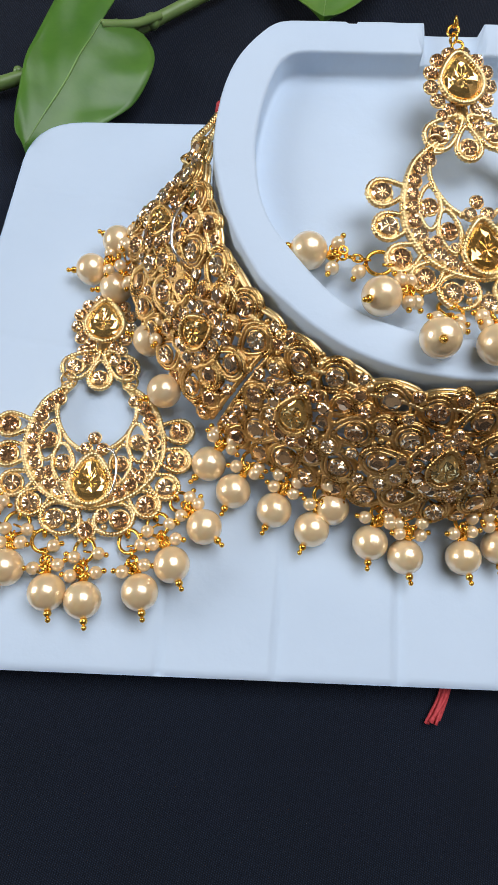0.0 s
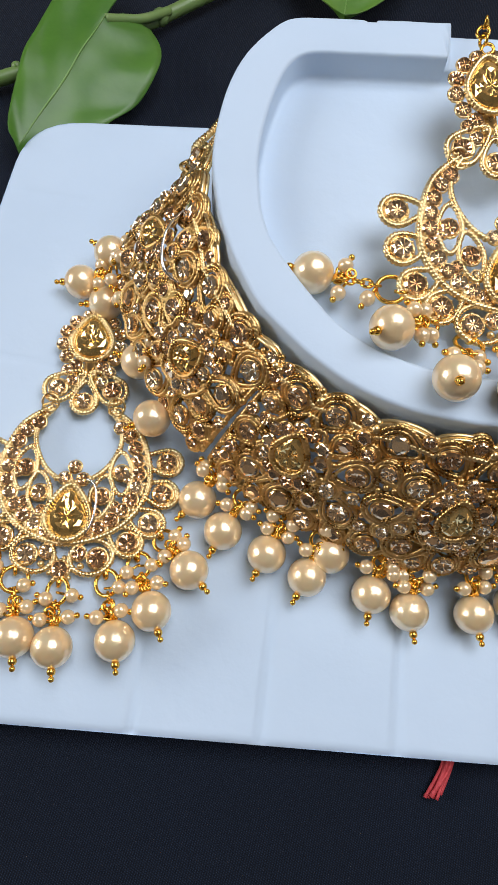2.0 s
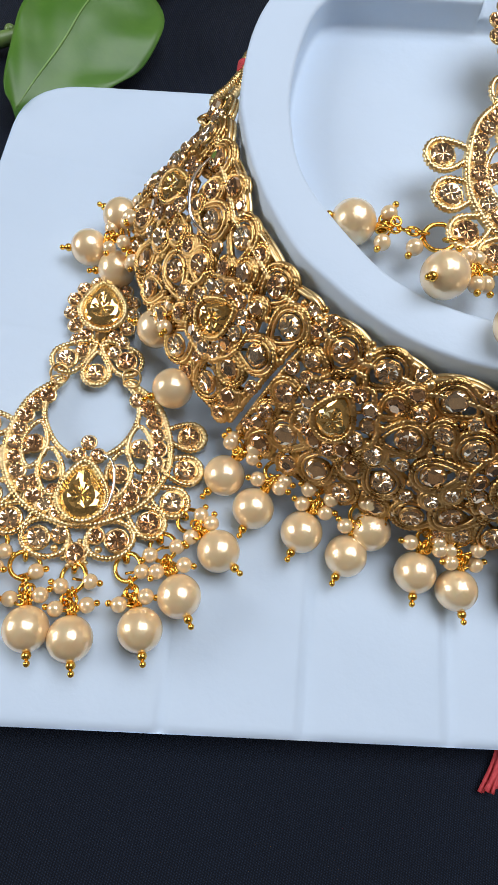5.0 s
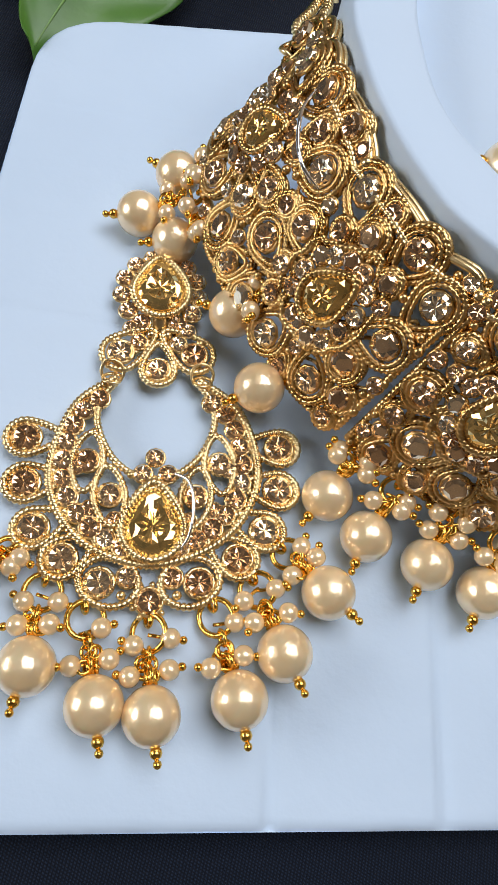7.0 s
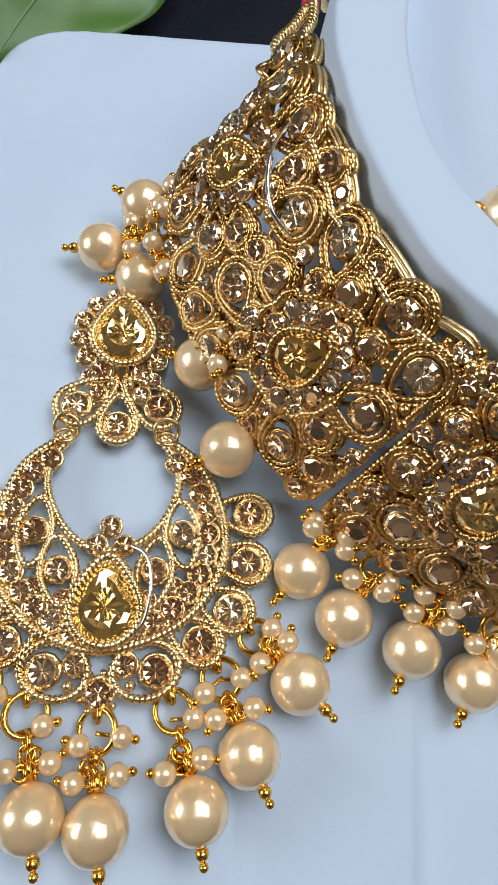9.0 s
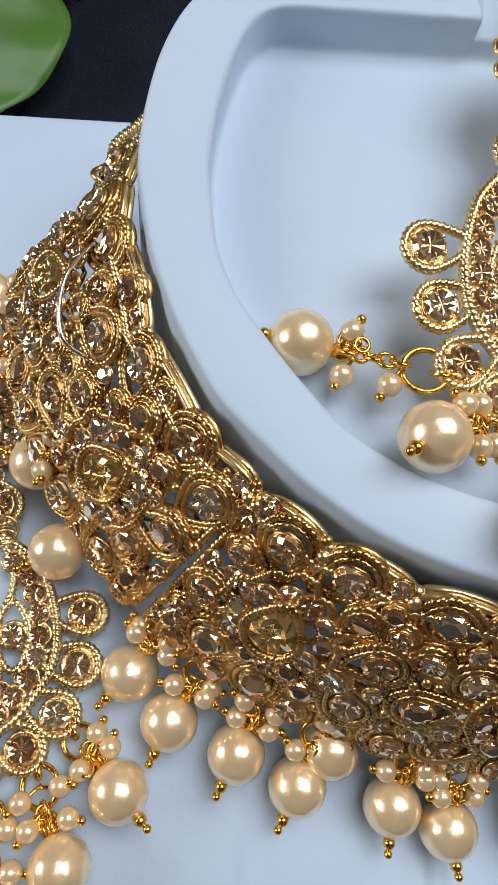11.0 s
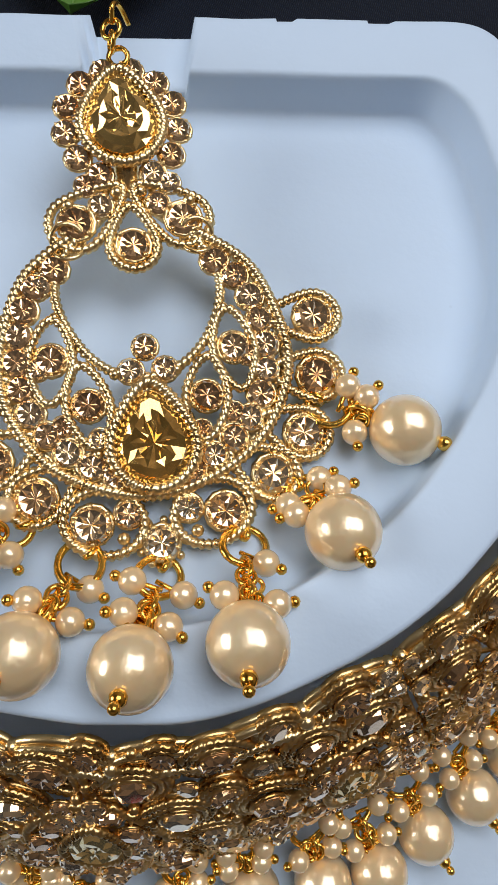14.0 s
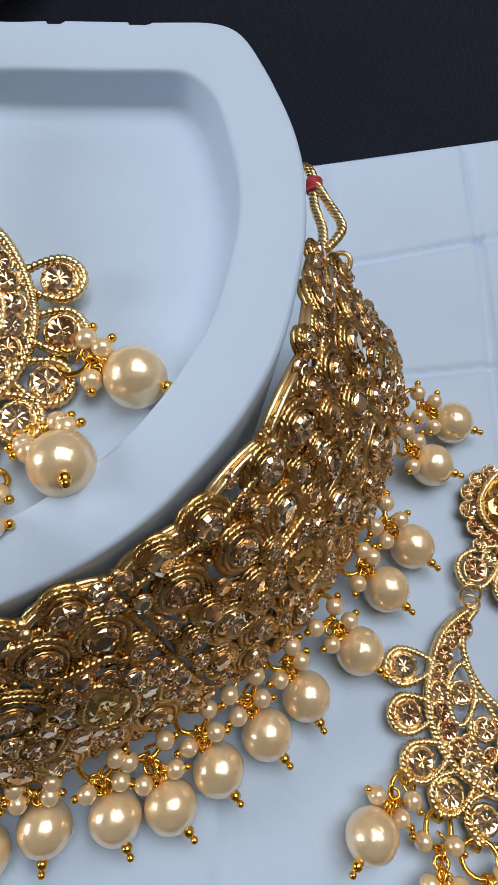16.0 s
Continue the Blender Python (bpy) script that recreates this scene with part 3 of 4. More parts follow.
    for x, y, turn in leafs:
        out = [Vector((0.26 * math.sin(t) * (1 - 0.25 * abs(math.cos(t))), 0.50 * math.cos(t), 0)) for t in (2 * math.pi * k / 22 for k in range(22))]
        rope(cres, turned(out, x, y, turn, 0.27), 0.045, True)
        stones.append((x, y + 0.02, 0.185))
    rope(cres, turned(drop_outline(0.50, 0.52, 0.72), 0.02, 0.0, 0, 0.36), 0.058, True)
    cres.tube(turned(drop_outline(0.45, 0.47, 0.66), 0.02, 0.0, 0, 0.27), 0.075, 6, True)
    for x, y in ((0.02, 1.16), (-0.17, 0.88), (0.23, 0.88)):
        stones.append((x, y, 0.145))
        cres.ball((x, y, 0.18), 0.12, 8, 5)
    for s in MIRROR:
        for x, y in ((0.98, 1.58), (0.86, 0.86), (0.62, -0.05), (0.36, 0.86)):
            cres.ball((s * x, y, 0.25), 0.07, 8, 5)
    for x, y, r in stones:
        cup(cres, x, y, 0.24, r)
    part("crescent", cres, GOLD, top, "twisted gold rope crescent frame")
    set_stone(DROP_STONE, place(0.02, 0.0, 0.36), 0.54, top, "teardrop_stone", "amber yellow teardrop glass stone")
    for x, y, r in stones:
        set_stone(ROUND_STONE, place(x, y, 0.28), r, top)
    # petals round the crescent
    petals = [(-2.05, 1.46, 96), (-2.00, 0.70, 104), (-1.80, -0.02, 122), (-1.34, -0.48, 138), (2.07, 1.40, -96), (2.03, 0.66, -104), (1.79, -0.02, -122), (1.36, -0.47, -138)]
    for x, y, turn in petals:
        s = Shape()
        rope(s, turned(drop_outline(0.30, 0.32, 0.56), x, y, -90 + (turn - 90) * 0.7 if x < 0 else 90 + (turn + 90) * 0.7, 0.22), 0.05, True)
        cup(s, x, y, 0.2, 0.225, 6)
        part("petal", s, GOLD, top)
        set_stone(ROUND_STONE, place(x, y, 0.24), 0.225, top)
    for s1 in MIRROR:
        s = Shape()
        rope(s, turned([Vector((0.46 * math.cos(t), 0.37 * math.sin(t), 0)) for t in (2 * math.pi * k / 24 for k in range(24))], s1 * 0.62, -0.83, s1 * 14, 0.22), 0.05, True)
        cup(s, s1 * 0.76, -0.84, 0.2, 0.22, 6)
        cup(s, s1 * 0.34, -0.76, 0.2, 0.16, 6)
        s.ball((s1 * 0.42, -1.03, 0.2), 0.08, 8, 5)
        part("petal", s, GOLD, top)
        set_stone(ROUND_STONE, place(s1 * 0.76, -0.84, 0.24), 0.22, top)
        set_stone(ROUND_STONE, place(s1 * 0.34, -0.76, 0.24), 0.16, top)
    s = Shape()
    cup(s, 0.0, -1.12, 0.2, 0.20, 8)
    for k in range(9):
        a = 2 * math.pi * k / 9
        s.ball((0.26 * math.cos(a), -1.12 + 0.26 * math.sin(a), 0.16), 0.055, 7, 5)
    part("petal", s, GOLD, top)
    set_stone(ROUND_STONE, place(0.0, -1.12, 0.24), 0.20, top)
    if wire:
        w = Shape().tube(cat([(0.33, 0.86, 0.38), (0.56, 0.70, 0.52), (0.64, 0.30, 0.56), (0.58, -0.15, 0.50), (0.44, -0.36, 0.36)], 7), 0.028, 6)
        part("ear_wire", w, SILVER, top, "thin steel wire arc")
    if hook:
        h = Shape()
        n = 16
        for y, r, t in ((5.14, 0.12, 0.2), (5.34, 0.11, 1.3), (5.52, 0.12, 0.4)):
            h.tube([(sx + 0.04 * math.sin(y * 9) + r * math.cos(2 * math.pi * k / n) * math.cos(t), sy + y + r * math.sin(2 * math.pi * k / n), 0.30 + r * math.cos(2 * math.pi * k / n) * math.sin(t)) for k in range(n)], 0.035, 6, True)
        h.tube(cat([(sx, sy + 5.58, 0.3), (sx + 0.02, sy + 5.72, 0.42), (sx + 0.10, sy + 5.84, 0.3), (sx + 0.2, sy + 5.74, 0.1)], 6), 0.035, 6)
        part("hanging_hook", h, BRIGHT, top, "small gold chain hook")
    for i, (ax, ay, px, py, pz) in enumerate(pearls):
        pearl_drop(top, (ax, ay, 0.16), (px, py, pz), 3 + (i % 2), seed * 100 + i, None if hook else 0.0, rises[i] if rises else 0.0)
    return top


LYING = [(-2.02, -0.26), (-1.55, -0.76), (-0.95, -1.16), (0.0, -1.36), (0.96, -1.14), (1.58, -0.74), (2.02, -0.25)]


def hung(m, anchors, pearls, size):
    """Drops from anchors in the earring's frame to pearls in the place's frame (centimetres)."""
    inv = m.inverted()
    out = []
    for (ax, ay), p in zip(anchors, pearls):
        q = inv @ (Vector(p) * CM) / CM / size
        out.append((ax, ay, q.x, q.y, q.z))
    return out


pose_a = place(-3.04, 3.82, 0.02, 4.6)
earring(pose_a, "gold crescent earring with champagne stones lying on foam board",
        hung(pose_a, LYING, [(-5.62, 2.78, 0.42), (-4.54, 1.67, 0.42), (-3.53, 1.22, 0.42), (-2.72, 1.13, 0.42), (-1.49, 1.42, 0.42), (-0.86, 2.1, 0.42), (-0.22, 3.04, 0.42)], 1.0), 1.0, True, False, seed=1)
pose_b = place(14.70, 4.28, 0.02, -1.4)
earring(pose_b, "gold crescent earring beside the necklace's far end on foam",
        hung(pose_b, LYING, [(11.92, 3.24, 0.42), (13.0, 2.0, 0.42), (14.0, 1.62, 0.42), (14.9, 1.5, 0.42), (16.0, 1.75, 0.42), (16.7, 2.4, 0.42), (17.2, 3.4, 0.42)], 1.02), 1.02, True, False, (0.0, 0.18), seed=2)


def leaning(origin, up, flat):
    """A pose from its origin, the way its top points and the way its right side points (centimetres)."""
    y = Vector(up).normalized()
    z = Vector(flat).cross(y).normalized()
    x = y.cross(z)
    m = Matrix((x, y, z)).transposed().to_4x4()
    m.translation = Vector(origin) * CM
    return m


pose_c = leaning((5.0, 8.76, 3.90), (-0.72, 3.72, 0.78), (0.98, 0.19, 0.0))
earring(pose_c, "gold crescent pendant with a hook resting in the tray",
        hung(pose_c, [(-2.05, -0.15), (-1.45, -0.72), (-0.80, -1.10), (0.0, -1.34), (0.95, -1.10), (1.62, -0.60), (1.96, 0.38)],
             [(1.38, 8.57, 3.70), (2.86, 7.33, 4.20), (3.97, 6.39, 4.45), (5.07, 6.33, 4.55), (6.17, 6.62, 4.67), (7.14, 7.82, 4.47), (7.88, 9.08, 4.36)], 0.985), 0.985, False, True, (0.0, -0.34), seed=3,
        rises=(0.15, 0.35, 1.2, 1.1, 0.5, 0.5, 0.1))


# ---- choker necklace ----
TOP_EDGE = [(-0.98, 11.75, 3.0), (-1.04, 11.0, 3.3), (-1.02, 10.3, 3.5), (-0.72, 9.3, 3.54), (-0.10, 8.0, 3.52), (0.62, 7.08, 3.52), (1.10, 6.70, 3.54), (2.0, 6.13, 3.58), (3.2, 5.68, 3.66), (4.4, 5.54, 3.77), (5.6, 5.61, 3.88), (6.7, 6.02, 4.0),
            (7.75, 6.62, 4.13), (8.5, 7.15, 4.24), (9.2, 7.98, 4.36), (9.76, 8.95, 4.4), (10.1, 10.15, 4.2), (10.25, 11.1, 3.75), (10.43, 12.16, 3.2)]
LOW_EDGE = [(-1.58, 11.8, 2.38), (-2.02, 11.02, 1.85), (-2.78, 10.35, 1.3), (-2.76, 9.25, 1.05), (-2.42, 8.1, 0.95), (-1.5, 6.75, 0.9), (-0.25, 5.45, 0.9), (1.2, 4.6, 0.9), (3.2, 3.95, 0.9), (4.75, 3.75, 0.9), (6.4, 4.05, 0.9),
            (7.9, 4.62, 0.9), (9.3, 5.40, 0.9), (10.6, 6.42, 0.9), (11.65, 8.0, 0.9), (12.3, 9.45, 0.95), (12.5, 11.3, 1.15), (11.72, 11.92, 1.8), (11.05, 12.45, 2.45)]
TOPS, LOWS = cat(TOP_EDGE, 20), cat(LOW_EDGE, 20)
WALLS = radius_table(OUTER, 720)
for p in TOPS:
    # the band leans on the block's side and never runs into it
    off = Vector((p.x - HUB[0], p.y - HUB[1], 0))
    least = WALLS[int((math.atan2(off.y, off.x) + math.pi) / (2 * math.pi) * 720) % 720] + 0.13
    if off.length < least:
        p.x, p.y = HUB[0] + off.x * least / off.length, HUB[1] + off.y * least / off.length
BASE = Vector((4.6, 8.0, 0.0))


def band(u, v, h=0.0):
    """A point of the necklace's face: u along it (0 to 1), v from its top edge to its lower edge, h above it."""
    f = max(0.0, min(0.999999, u)) * (len(TOPS) - 1)
    i = int(f)
    a, b = TOPS[i].lerp(TOPS[i + 1], f - i), LOWS[i].lerp(LOWS[i + 1], f - i)
    p = a.lerp(b, v)
    i0, i1 = max(0, i - 3), min(len(TOPS) - 1, i + 4)
    along = (TOPS[i1].lerp(LOWS[i1], v) - TOPS[i0].lerp(LOWS[i0], v)).normalized()
    down = (b - a).normalized()
    out = down.cross(along).normalized()
    down = along.cross(out).normalized()
    bulge = 0.22 * min(1.0, (b - a).length / 3.2) ** 2 * math.sin(math.pi * max(0.0, min(1.0, v)))
    return p + out * (h + bulge), along, -down, out


def face_pose(u, v, h, turn=0.0):
    p, x, y, z = band(u, v, h)
    m = Matrix((x, y, z)).transposed().to_4x4()
    m.translation = (p - BASE) * CM
    return m @ Matrix.Rotation(radians(turn), 4, "Z")


def on_face(points, u, v, h, turn=0.0):
    p, x, y, z = band(u, v, h)
    c, s = math.cos(radians(turn)), math.sin(radians(turn))
    return [p + x * (q[0] * c - q[1] * s) + y * (q[0] * s + q[1] * c) + z * q[2] for q in points]


def nearest_uv(q):
    best = min(((band(i / 300, j / 20)[0] - Vector(q)).length, i / 300, j / 20) for i in range(301) for j in range(21))
    return best[1], best[2]


def choker():
    top = root("choker_necklace", Matrix.Translation(BASE * CM), "wide gold choker with champagne stones and pearl fringe round foam block", "necklace")
    rng = random.Random(11)
    cuts = [0.0, 6.0 / 18, 12.0 / 18, 1.0]
    mains = [nearest_uv(q) for q in ((-1.76, 9.75, 2.35), (-0.54, 7.32, 2.15), (1.66, 5.57, 2.25), (4.71, 4.76, 2.3), (7.62, 5.38, 2.25), (10.06, 7.42, 2.2), (11.4, 10.6, 2.2))]
    for n in range(3):
        lo, hi = cuts[n] + (0.004 if n else 0.002), cuts[n + 1] - (0.004 if n < 2 else 0.002)
        gold, rim = Shape(), Shape()
        stones, taken = [], []

        def width(u):
            a, b = band(u, 0)[0], band(u, 1)[0]
            return (a - b).length

        def loop(u, v, r, turn, stone, double=True):
            rope(gold, [p - BASE for p in on_face(drop_outline(r, r * 1.05, r * 1.6), u, v, 0.06, turn)], 0.041, True)
            gold.tube(resample([p - BASE for p in on_face(drop_outline(r, r * 1.05, r * 1.6), u, v, -0.02, turn)], 0.09, True), 0.052, 5, True)
            if double and r > 0.17:
                rope(gold, [p - BASE for p in on_face(drop_outline(r * 0.78, r * 0.82, r * 1.2), u, v, 0.09, turn)], 0.030, True, 7)
            stones.append((u, v, stone))

        # the large stones with their garlands
        for k, (u, v) in enumerate(mains):
            if not lo < u < hi:
                continue
            end = k in (0, 6)
            w, h = (0.27, 0.38) if end else (0.31, 0.40)
            turn = (-28 if k == 0 else 22) if end else (0, -22, 0, 0, 0, 18, 0)[k]
            drop = drop_outline(w * 1.22, h * 1.1, h * 1.45)
            rope(gold, [p - BASE for p in on_face(drop, u, v, 0.16, turn)], 0.05, True)
            gold.tube([p - BASE for p in on_face(drop_outline(w * 1.08, h * 1.0, h * 1.3), u, v, 0.08, turn)], 0.07, 6, True)
            set_stone(DROP_STONE, face_pose(u, v, 0.17, turn), h * 1.04, top, "teardrop_stone", "amber yellow faceted glass stone")
            taken.append((band(u, v)[0], h * 1.25))
            m = 13 if not end else 10
            for j in range(m):
                a = 2 * math.pi * j / m + 0.2
                rx, ry = (w + 0.25, h + 0.27)
                p, x, y, z = band(u, v)
                q = p + x * (rx * math.cos(a + radians(turn))) + y * (ry * math.sin(a + radians(turn)))
                uu, vv = nearest_uv(q)
                if lo + 0.006 < uu < hi - 0.006 and 0.06 < vv < 0.95:
                    stones.append((uu, vv, 0.14))
                    taken.append((band(uu, vv)[0], 0.15))
            if not end:
                big = [Vector(((w + 0.47) * math.sin(t) * (1 - 0.18 * max(0, math.cos(t))), (h + 0.48) * math.cos(t) + 0.05, 0)) for t in (2 * math.pi * j / 40 for j in range(40))]
                path = []
                for q in on_face(big, u, v, 0.0, turn):
                    uu, vv = nearest_uv(q)
                    path.append(band(min(max(uu, lo + 0.004), hi - 0.004), min(max(vv, 0.05), 0.96), 0.10)[0] - BASE)
                rope(gold, resample(path, 0.05, True), 0.045, True)
        # rope curls packed between them, then single stones and grains in the gaps
        for size, tries, stone in ((0.40, 500, 0.20), (0.33, 900, 0.19), (0.27, 1500, 0.165), (0.21, 2200, 0.135)):
            for _ in range(tries):
                u, v = rng.uniform(lo, hi), rng.uniform(-0.02, 0.98)
                wd = width(u)
                if v * wd + 0.16 < size * 0.9 or (1 - v) * wd + 0.05 < size * 0.9:
                    continue
                if n < 2 and (hi - u) * 26.5 < size or n > 0 and (u - lo) * 26.5 < size:
                    continue
                p = band(u, v)[0]
                if all((p - q).length > 0.88 * (size + r) for q, r in taken):
                    taken.append((p, size))
                    near = min((abs(mu - u) * 26.5, mu, mv) for mu, mv in mains)
                    turn = math.degrees(math.atan2((near[2] - v) * -wd, (near[1] - u) * 26.5)) - 90 + rng.uniform(-35, 35)
                    loop(u, v, size * 0.92, turn, stone)
        for size, tries in ((0.125, 3500), (0.07, 3000)):
            for _ in range(tries):
                u, v = rng.uniform(lo, hi), rng.uniform(-0.02, 0.98)
                wd = width(u)
                if v * wd + 0.12 < size or (1 - v) * wd < size:
                    continue
                p = band(u, v)[0]
                if all((p - q).length > 0.97 * (size + r) for q, r in taken):
                    taken.append((p, size))
                    if size > 0.1:
                        stones.append((u, v, 0.12))
                    else:
                        gold.ball(band(u, v, 0.06)[0] - BASE, 0.075, 7, 5)
        # edges: scalloped upper rim of plain wire and rope, lower rope, side ropes
        m = 260
        us = [lo + (hi - lo) * k / m for k in range(m + 1)]
        scal = [0.10 * abs(math.sin(math.pi * (u - lo) / (hi - lo) * (5 if n != 1 else 7))) ** 0.6 for u in us]
        for r, h, o in ((0.055, 0.0, 0.03), (0.05, 0.085, 0.04)):
            rim.tube(resample([band(u, o - s / max(0.6, width(u)) * 2.0, h)[0] - BASE for u, s in zip(us, scal)], 0.06), r, 7)
        rope(rim, [band(u, 0.10 - s / max(0.6, width(u)), 0.1)[0] - BASE for u, s in zip(us, scal)], 0.042)
        arcs = 5 if n != 1 else 7
        for k in range(arcs + 1):
            for dv, hh in ((0.02, 0.03), (0.045, 0.10)):
                rim.ball(band(lo + (hi - lo) * k / arcs, dv, hh)[0] - BASE, 0.095, 9, 6)
        low = [0.05 * abs(math.sin(math.pi * (u - lo) / (hi - lo) * (6 if n != 1 else 9))) for u in us]
        rope(gold, [band(u, 0.955 + s, 0.02)[0] - BASE for u, s in zip(us, low)], 0.048)
        gold.tube(resample([band(u, 0.94 + s, -0.06)[0] - BASE for u, s in zip(us, low)], 0.1), 0.06, 6)
        for u in (lo, hi):
            rope(gold, [band(u, 0.03 + 0.93 * j / 12, 0.03)[0] - BASE for j in range(13)], 0.05)
        for j in range(1, 6):
            vj = j / 6
            gold.tube(resample([band(u, vj + 0.05 * math.sin(u * 190 + j), -0.05)[0] - BASE for u in us], 0.12), 0.035, 5)
        for j in range(4):
            gold.ball(band(hi if n < 2 else lo, 0.15 + 0.22 * j, 0.05)[0] - BASE, 0.09, 8, 5)
        stones = [(u, v, r, rng.uniform(0.05, 0.15)) for u, v, r in stones]
        for u, v, r, h in stones:
            p, x, y, z = band(u, v, h)
            ring = [p - BASE + x * (r * 1.08 * math.cos(2 * math.pi * k / 10)) + y * (r * 1.08 * math.sin(2 * math.pi * k / 10)) for k in range(10)]
            gold.tube(ring, r * 0.17, 5, True)
            for k in range(4):
                gold.ball(p - BASE + z * (r * 0.3) + x * (r * 0.98 * math.cos(1.57 * k + 0.8)) + y * (r * 0.98 * math.sin(1.57 * k + 0.8)), r * 0.16, 5, 4)
        panel = part("panel", gold, SHADED_ANTIQUE, top, "gold filigree panel of twisted rope curls")
        part("rim", rim, GOLD, panel, "bright scalloped gold wire rim")
        for u, v, r, h in stones:
            set_stone(TABLE_STONE if rng.random() < 0.25 else ROUND_STONE, face_pose(u, v, h + 0.04), r * 1.06, panel, lean=19)
    # end loops with the gold cord
    for s, ring, cord in ((0, (-1.55, 11.75, 2.45), [(-1.30, 11.75, 2.6), (-1.36, 12.3, 2.5), (-1.12, 13.0, 2.35), (-0.98, 13.75, 2.2)]),
                          (1, (11.08, 12.62, 2.45), [(10.78, 12.7, 2.6), (10.96, 13.3, 2.5), (10.82, 14.0, 2.3), (10.70, 14.55, 2.2)])):
        g = Shape()
        g.tube([Vector(ring) - BASE + Vector((0.22 * math.cos(2 * math.pi * k / 18), 0.20 * math.sin(2 * math.pi * k / 18), 0.06 * math.sin(4 * math.pi * k / 18))) for k in range(18)], 0.05, 7, True)
        part("end_ring", g, GOLD, top)
        c = Shape()
        mid = [Vector(p) - BASE for p in cord]
        for side in (-1, 1):
            path = [p + Vector((side * (0.02, 0.17, 0.13, 0.02)[i], 0, 0.05 * side)) for i, p in enumerate(mid)]
            for ph in (0, 1, 2):
                base = resample(cat(path, 8), 0.03)
                c.tube([p + Vector((0.055 * math.cos(i * 0.55 + ph * 2.1), 0.0, 0.055 * math.sin(i * 0.55 + ph * 2.1))) for i, p in enumerate(base)], 0.05, 5)
        end = mid[-1]
        tail = cat([end, end + Vector(((0.08, 0.8, -0.25) if s == 0 else (-0.12, 0.75, -0.3))), end + Vector(((0.5, 1.9, -1.4) if s == 0 else (-0.6, 1.7, -1.4)))], 8)
        for ph in (0, 1, 2):
            base = resample(tail, 0.03)
            c.tube([p + Vector((0.06 * math.cos(i * 0.5 + ph * 2.1), 0.0, 0.06 * math.sin(i * 0.5 + ph * 2.1))) for i, p in enumerate(base)], 0.055, 5)
        tie = part("cord", c, GOLD, top, "twisted metallic gold tying cord")
        t = Shape()
        for k in range(5):
            q = end + Vector((0, -0.12 + 0.06 * k, 0))
            t.tube([q + Vector((0.135 * math.cos(2 * math.pi * j / 14), 0, 0.12 * math.sin(2 * math.pi * j / 14))) for j in range(14)], 0.036, 6, True)
        part("thread_binding", t, RED, tie, "red thread wrapped round the cord")
    # steel wire arcs across the end panels
    for q in (((-1.33, 9.77, 3.45), (-1.55, 9.18, 3.6), (-1.58, 8.66, 3.55), (-1.46, 8.29, 3.45), (-1.19, 8.22, 3.2)),
              ((10.66, 11.75, 3.5), (10.67, 10.88, 3.7), (10.63, 10.45, 3.75), (10.48, 10.12, 3.7))):
        w = Shape().tube([p - BASE for p in cat(q, 8)], 0.03, 6)
        part("steel_wire", w, SILVER, top, "thin steel wire arc")
    # pearl fringe
    fringe = [(-3.32, 10.33, 0.75), (-3.95, 9.6, 0.42), (-3.25, 9.12, 0.42), (-2.09, 7.5, 0.85), (-1.56, 6.19, 0.8), (-0.28, 4.59, 0.42), (0.37, 3.98, 0.42), (1.38, 3.62, 0.42), (2.3, 3.25, 0.42), (2.72, 3.78, 0.6), (3.71, 3.08, 0.42),
              (4.55, 2.83, 0.42), (5.95, 2.96, 0.42), (6.82, 3.3, 0.42), (7.86, 3.46, 0.42), (8.7, 3.62, 0.42), (9.42, 4.14, 0.42), (10.2, 4.68, 0.42), (10.86, 5.28, 0.42), (11.81, 6.04, 0.42), (12.34, 7.13, 0.42), (12.87, 7.94, 0.42),
              (13.39, 9.58, 0.42), (13.88, 10.52, 0.42)]
    for i, (x, y, z) in enumerate(fringe):
        u = min((((band(k / 400, 1.0)[0] - Vector((x, y, 0.9))).length), k / 400) for k in range(20, 381))[1]
        a = band(u, 0.99)[0]
        if (a - Vector((x, y, z))).length > 1.35:
            a = Vector((x, y, z)) + (a - Vector((x, y, z))).normalized() * 1.35
        pearl_drop(top, a - BASE, Vector((x, y, z)) - BASE, 3 + i % 2, 500 + i, 0.0)


choker()


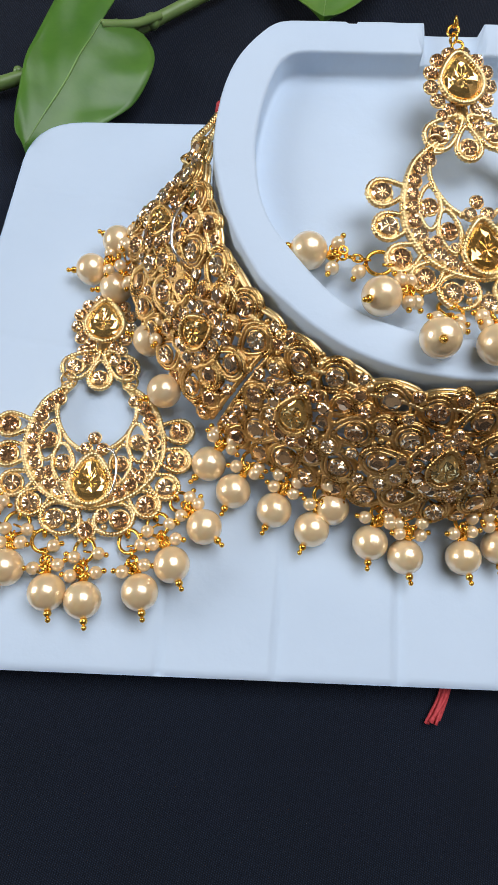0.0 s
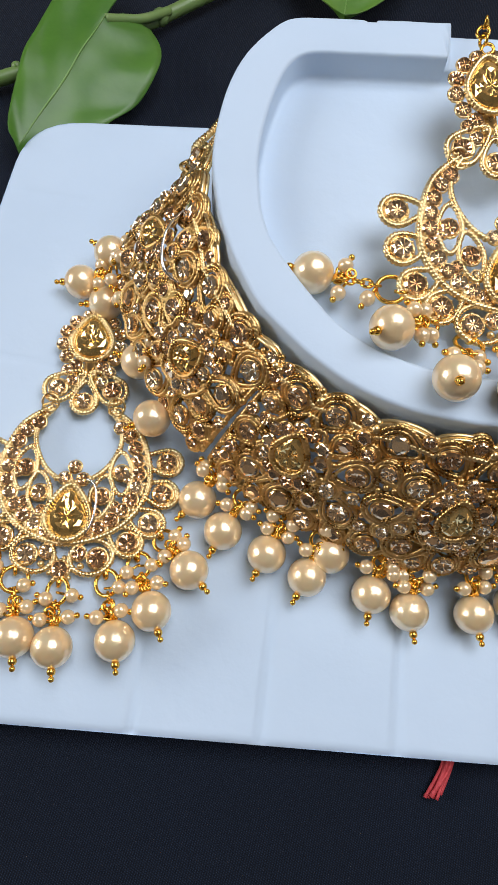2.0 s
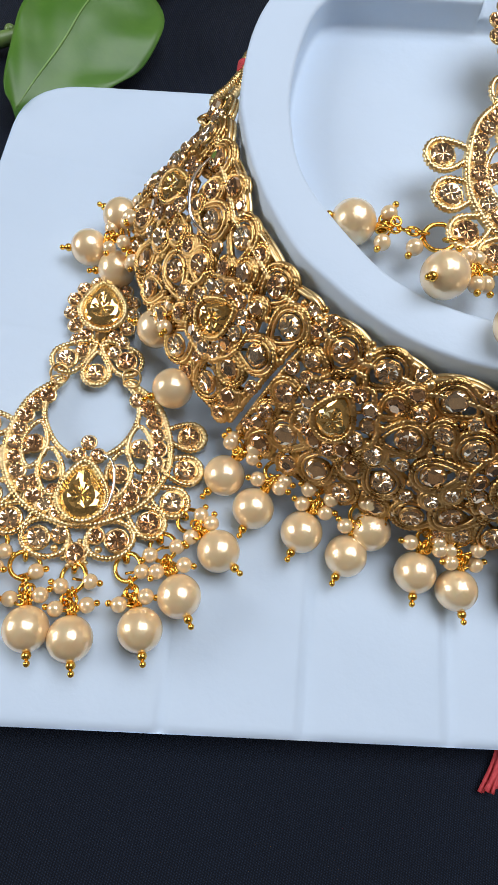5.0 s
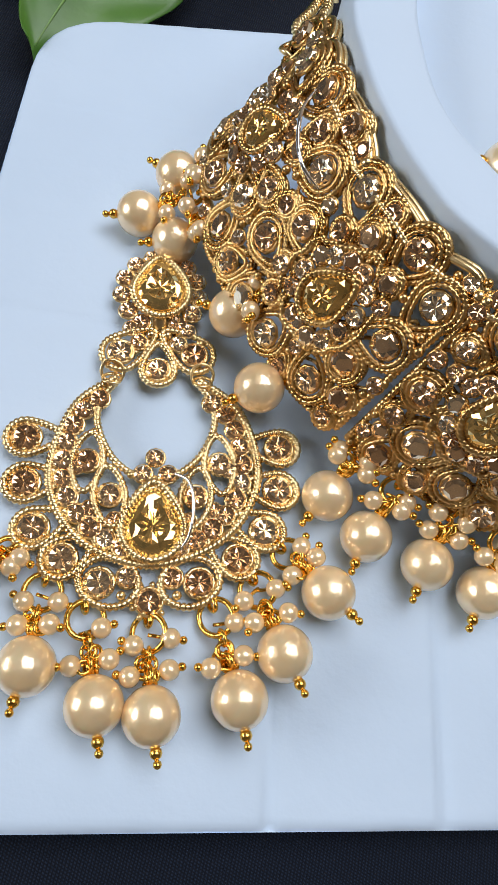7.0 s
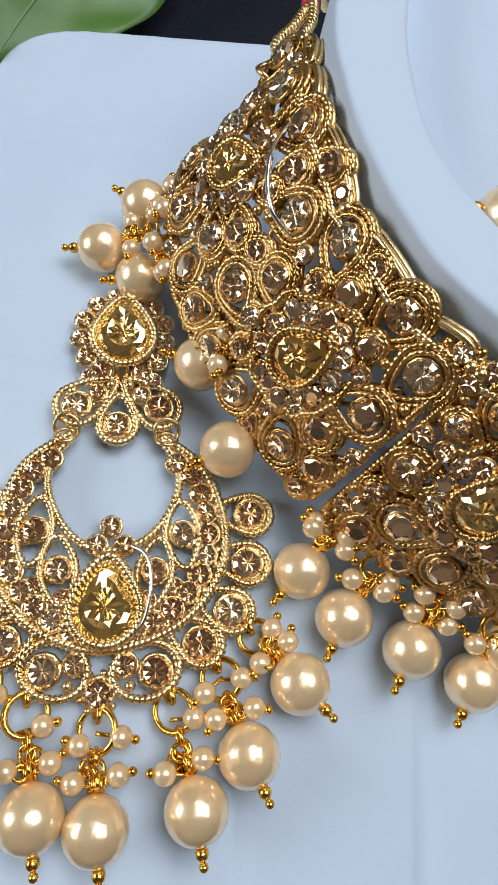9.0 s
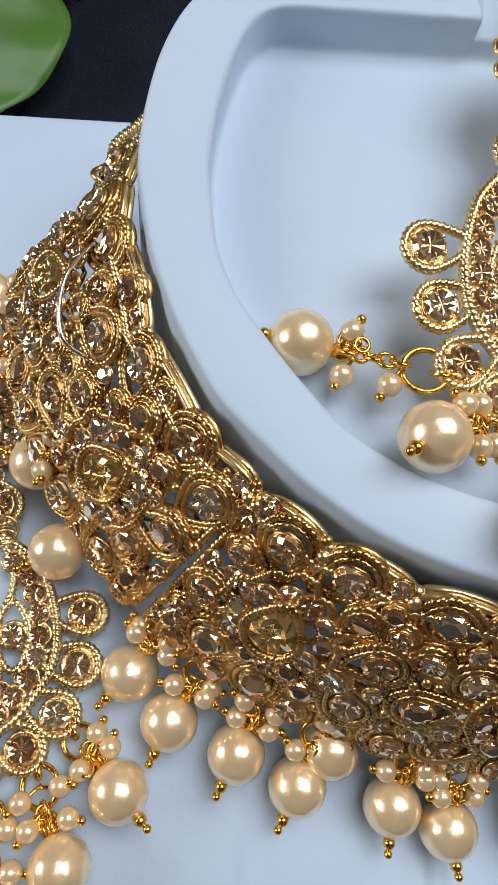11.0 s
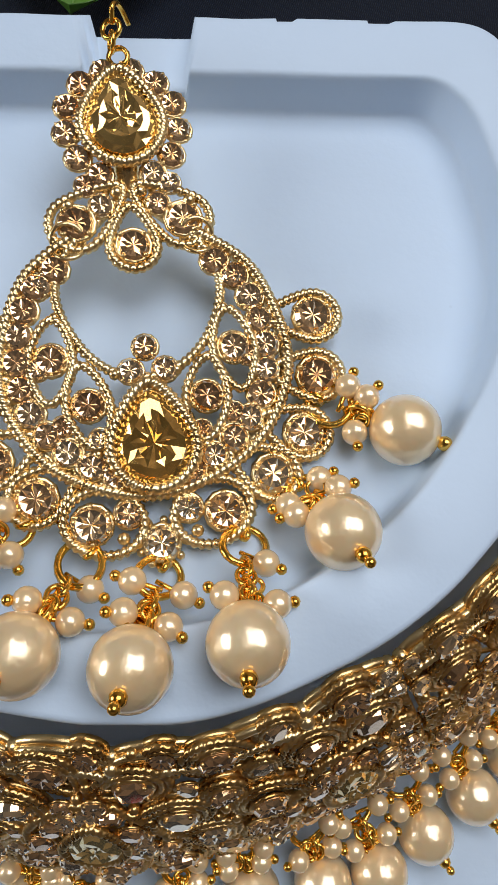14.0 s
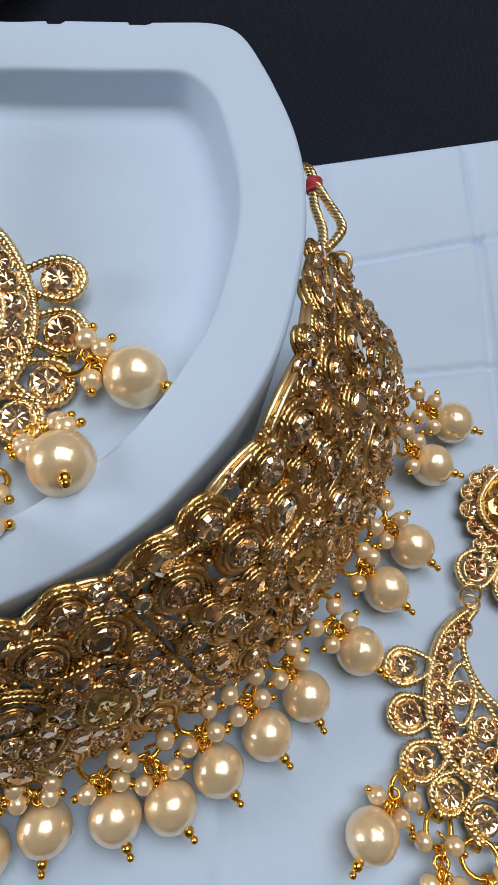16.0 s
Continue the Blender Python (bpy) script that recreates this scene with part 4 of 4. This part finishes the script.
# ---- pothos sprig and the red tassel ----
def leaf(name, base, tip, halves, lobes, mat, label, z=(0.2, 0.5), cup_up=0.35, droop=(0.0, 0.0)):
    """A heart-shaped leaf from its stalk to its tip (centimetres), folded a little along the midrib; halves, lobes and droop: its two sides."""
    b, t = Vector((*base, 0)), Vector((*tip, 0))
    ax = t - b
    length = ax.length
    ax.normalize()
    sd = Vector((ax.y, -ax.x, 0))
    rows, cols = 36, 10
    s = Shape()
    v = []
    for under in (0, 1):
        for i in range(rows + 1):
            a = i / rows
            for j in range(-cols, cols + 1):
                f = j / cols
                k = 0 if f > 0 else 1
                w = halves[k] * (math.sin(math.pi * min(1, a ** 0.66)) ** 0.60) * (1.0 - 0.25 * a)
                back = -lobes[k] * length * (abs(f) ** 1.3) * (1 - a) ** 1.6
                p = b + ax * (a * length + back) + sd * (w * f)
                h = z[0] + (z[1] - z[0]) * a + cup_up * abs(f) ** 1.4 + droop[k] * abs(f) + 0.06 * math.sin(a * 17 + abs(f) * 4) * abs(f) + 0.10 * noise.noise((p.x * 0.8, p.y * 0.8, 2.0))
                v.append((p.x, p.y, h - 0.035 * under))
    n = 2 * cols + 1
    o = n * (rows + 1)
    f = []
    for i in range(rows):
        for j in range(n - 1):
            a, c = i * n + j, (i + 1) * n + j
            f.append((a, c, c + 1, a + 1))
            f.append((o + a + 1, o + c + 1, o + c, o + a))
        for j, flip in ((0, False), (n - 1, True)):
            a, c = i * n + j, (i + 1) * n + j
            q = (a, o + a, o + c, c)
            f.append(q[::-1] if flip else q)
    blade = part(name, s.add(v, f), mat, None, label)
    rib = Shape()
    rib.tube([Vector(v[i * n + cols]) + Vector((0, 0, 0.008)) for i in range(0, rows)], 0.03, 6, ends=0.5)
    part("midrib", rib, VEIN, blade, "pale raised midrib")
    return blade


def sprig():
    top = root("pothos_sprig", place(-6.0, 17.0, -0.7), "trailing pothos vine cutting with glossy green leaves on cloth", "plant")
    inv = Vector((-6.0, 17.0, -0.7))
    leaves = [leaf("leaf", (-5.15, 18.35), (-6.75, 13.75), (1.75, 2.2), (0.55, 0.18), LEAF, "glossy green heart-shaped leaf folded along its rib", (0.55, -0.1), 0.12, (0.15, -0.55)),
              leaf("leaf", (1.9, 24.9), (1.75, 20.15), (2.5, 2.5), (0.2, 0.2), LEAF_PALE, "green leaf with pale yellow variegation", (0.5, 0.1), 0.2)]
    for ob in leaves:
        ob.parent = top
        ob.matrix_basis = Matrix.Translation(-inv * CM)
    st = Shape()
    st.tube([p - inv for p in cat([(-10.5, 15.5, -0.4), (-8.6, 16.1, -0.4), (-7.3, 16.9, -0.4), (-6.2, 17.7, -0.4), (-5.1, 18.6, -0.35), (-4.0, 19.6, -0.35), (-2.8, 20.8, -0.35), (-1.2, 22.4, -0.35), (1.0, 24.4, -0.35)], 10)], 0.21, 10)
    st.tube([p - inv for p in cat([(-3.6, 19.9, -0.2), (-4.2, 19.1, 0.05), (-4.7, 18.7, 0.25), (-5.15, 18.3, 0.5)], 8)], 0.14, 8)
    st.ball(Vector((-3.85, 19.7, -0.3)) - inv, 0.27, 10, 7)
    st.ball(Vector((-7.6, 16.85, -0.3)) - inv, 0.16, 10, 7)
    part("stem", st, STEM, top, "pale green jointed vine stem")


sprig()


def tassel():
    s = Shape()
    base = Vector((5.6, -0.2, -0.6))
    rng = random.Random(5)
    for k in range(9):
        o = Vector((rng.uniform(-0.09, 0.09), 0, rng.uniform(-0.05, 0.08)))
        s.tube(cat([Vector((0.35, 0.55, 0.0)) + o, Vector((0.2, 0.0, 0.0)) + o, Vector((-0.08 + rng.uniform(-0.1, 0.1), -0.5 - rng.uniform(0, 0.12), 0.0)) + o], 5), 0.045, 5)
    ob = part("thread_tassel", s, RED, None)
    ob.matrix_world = Matrix.Translation(base * CM)
    tagged(ob, "short red thread tassel poking out under the board", "tassel")


tassel()
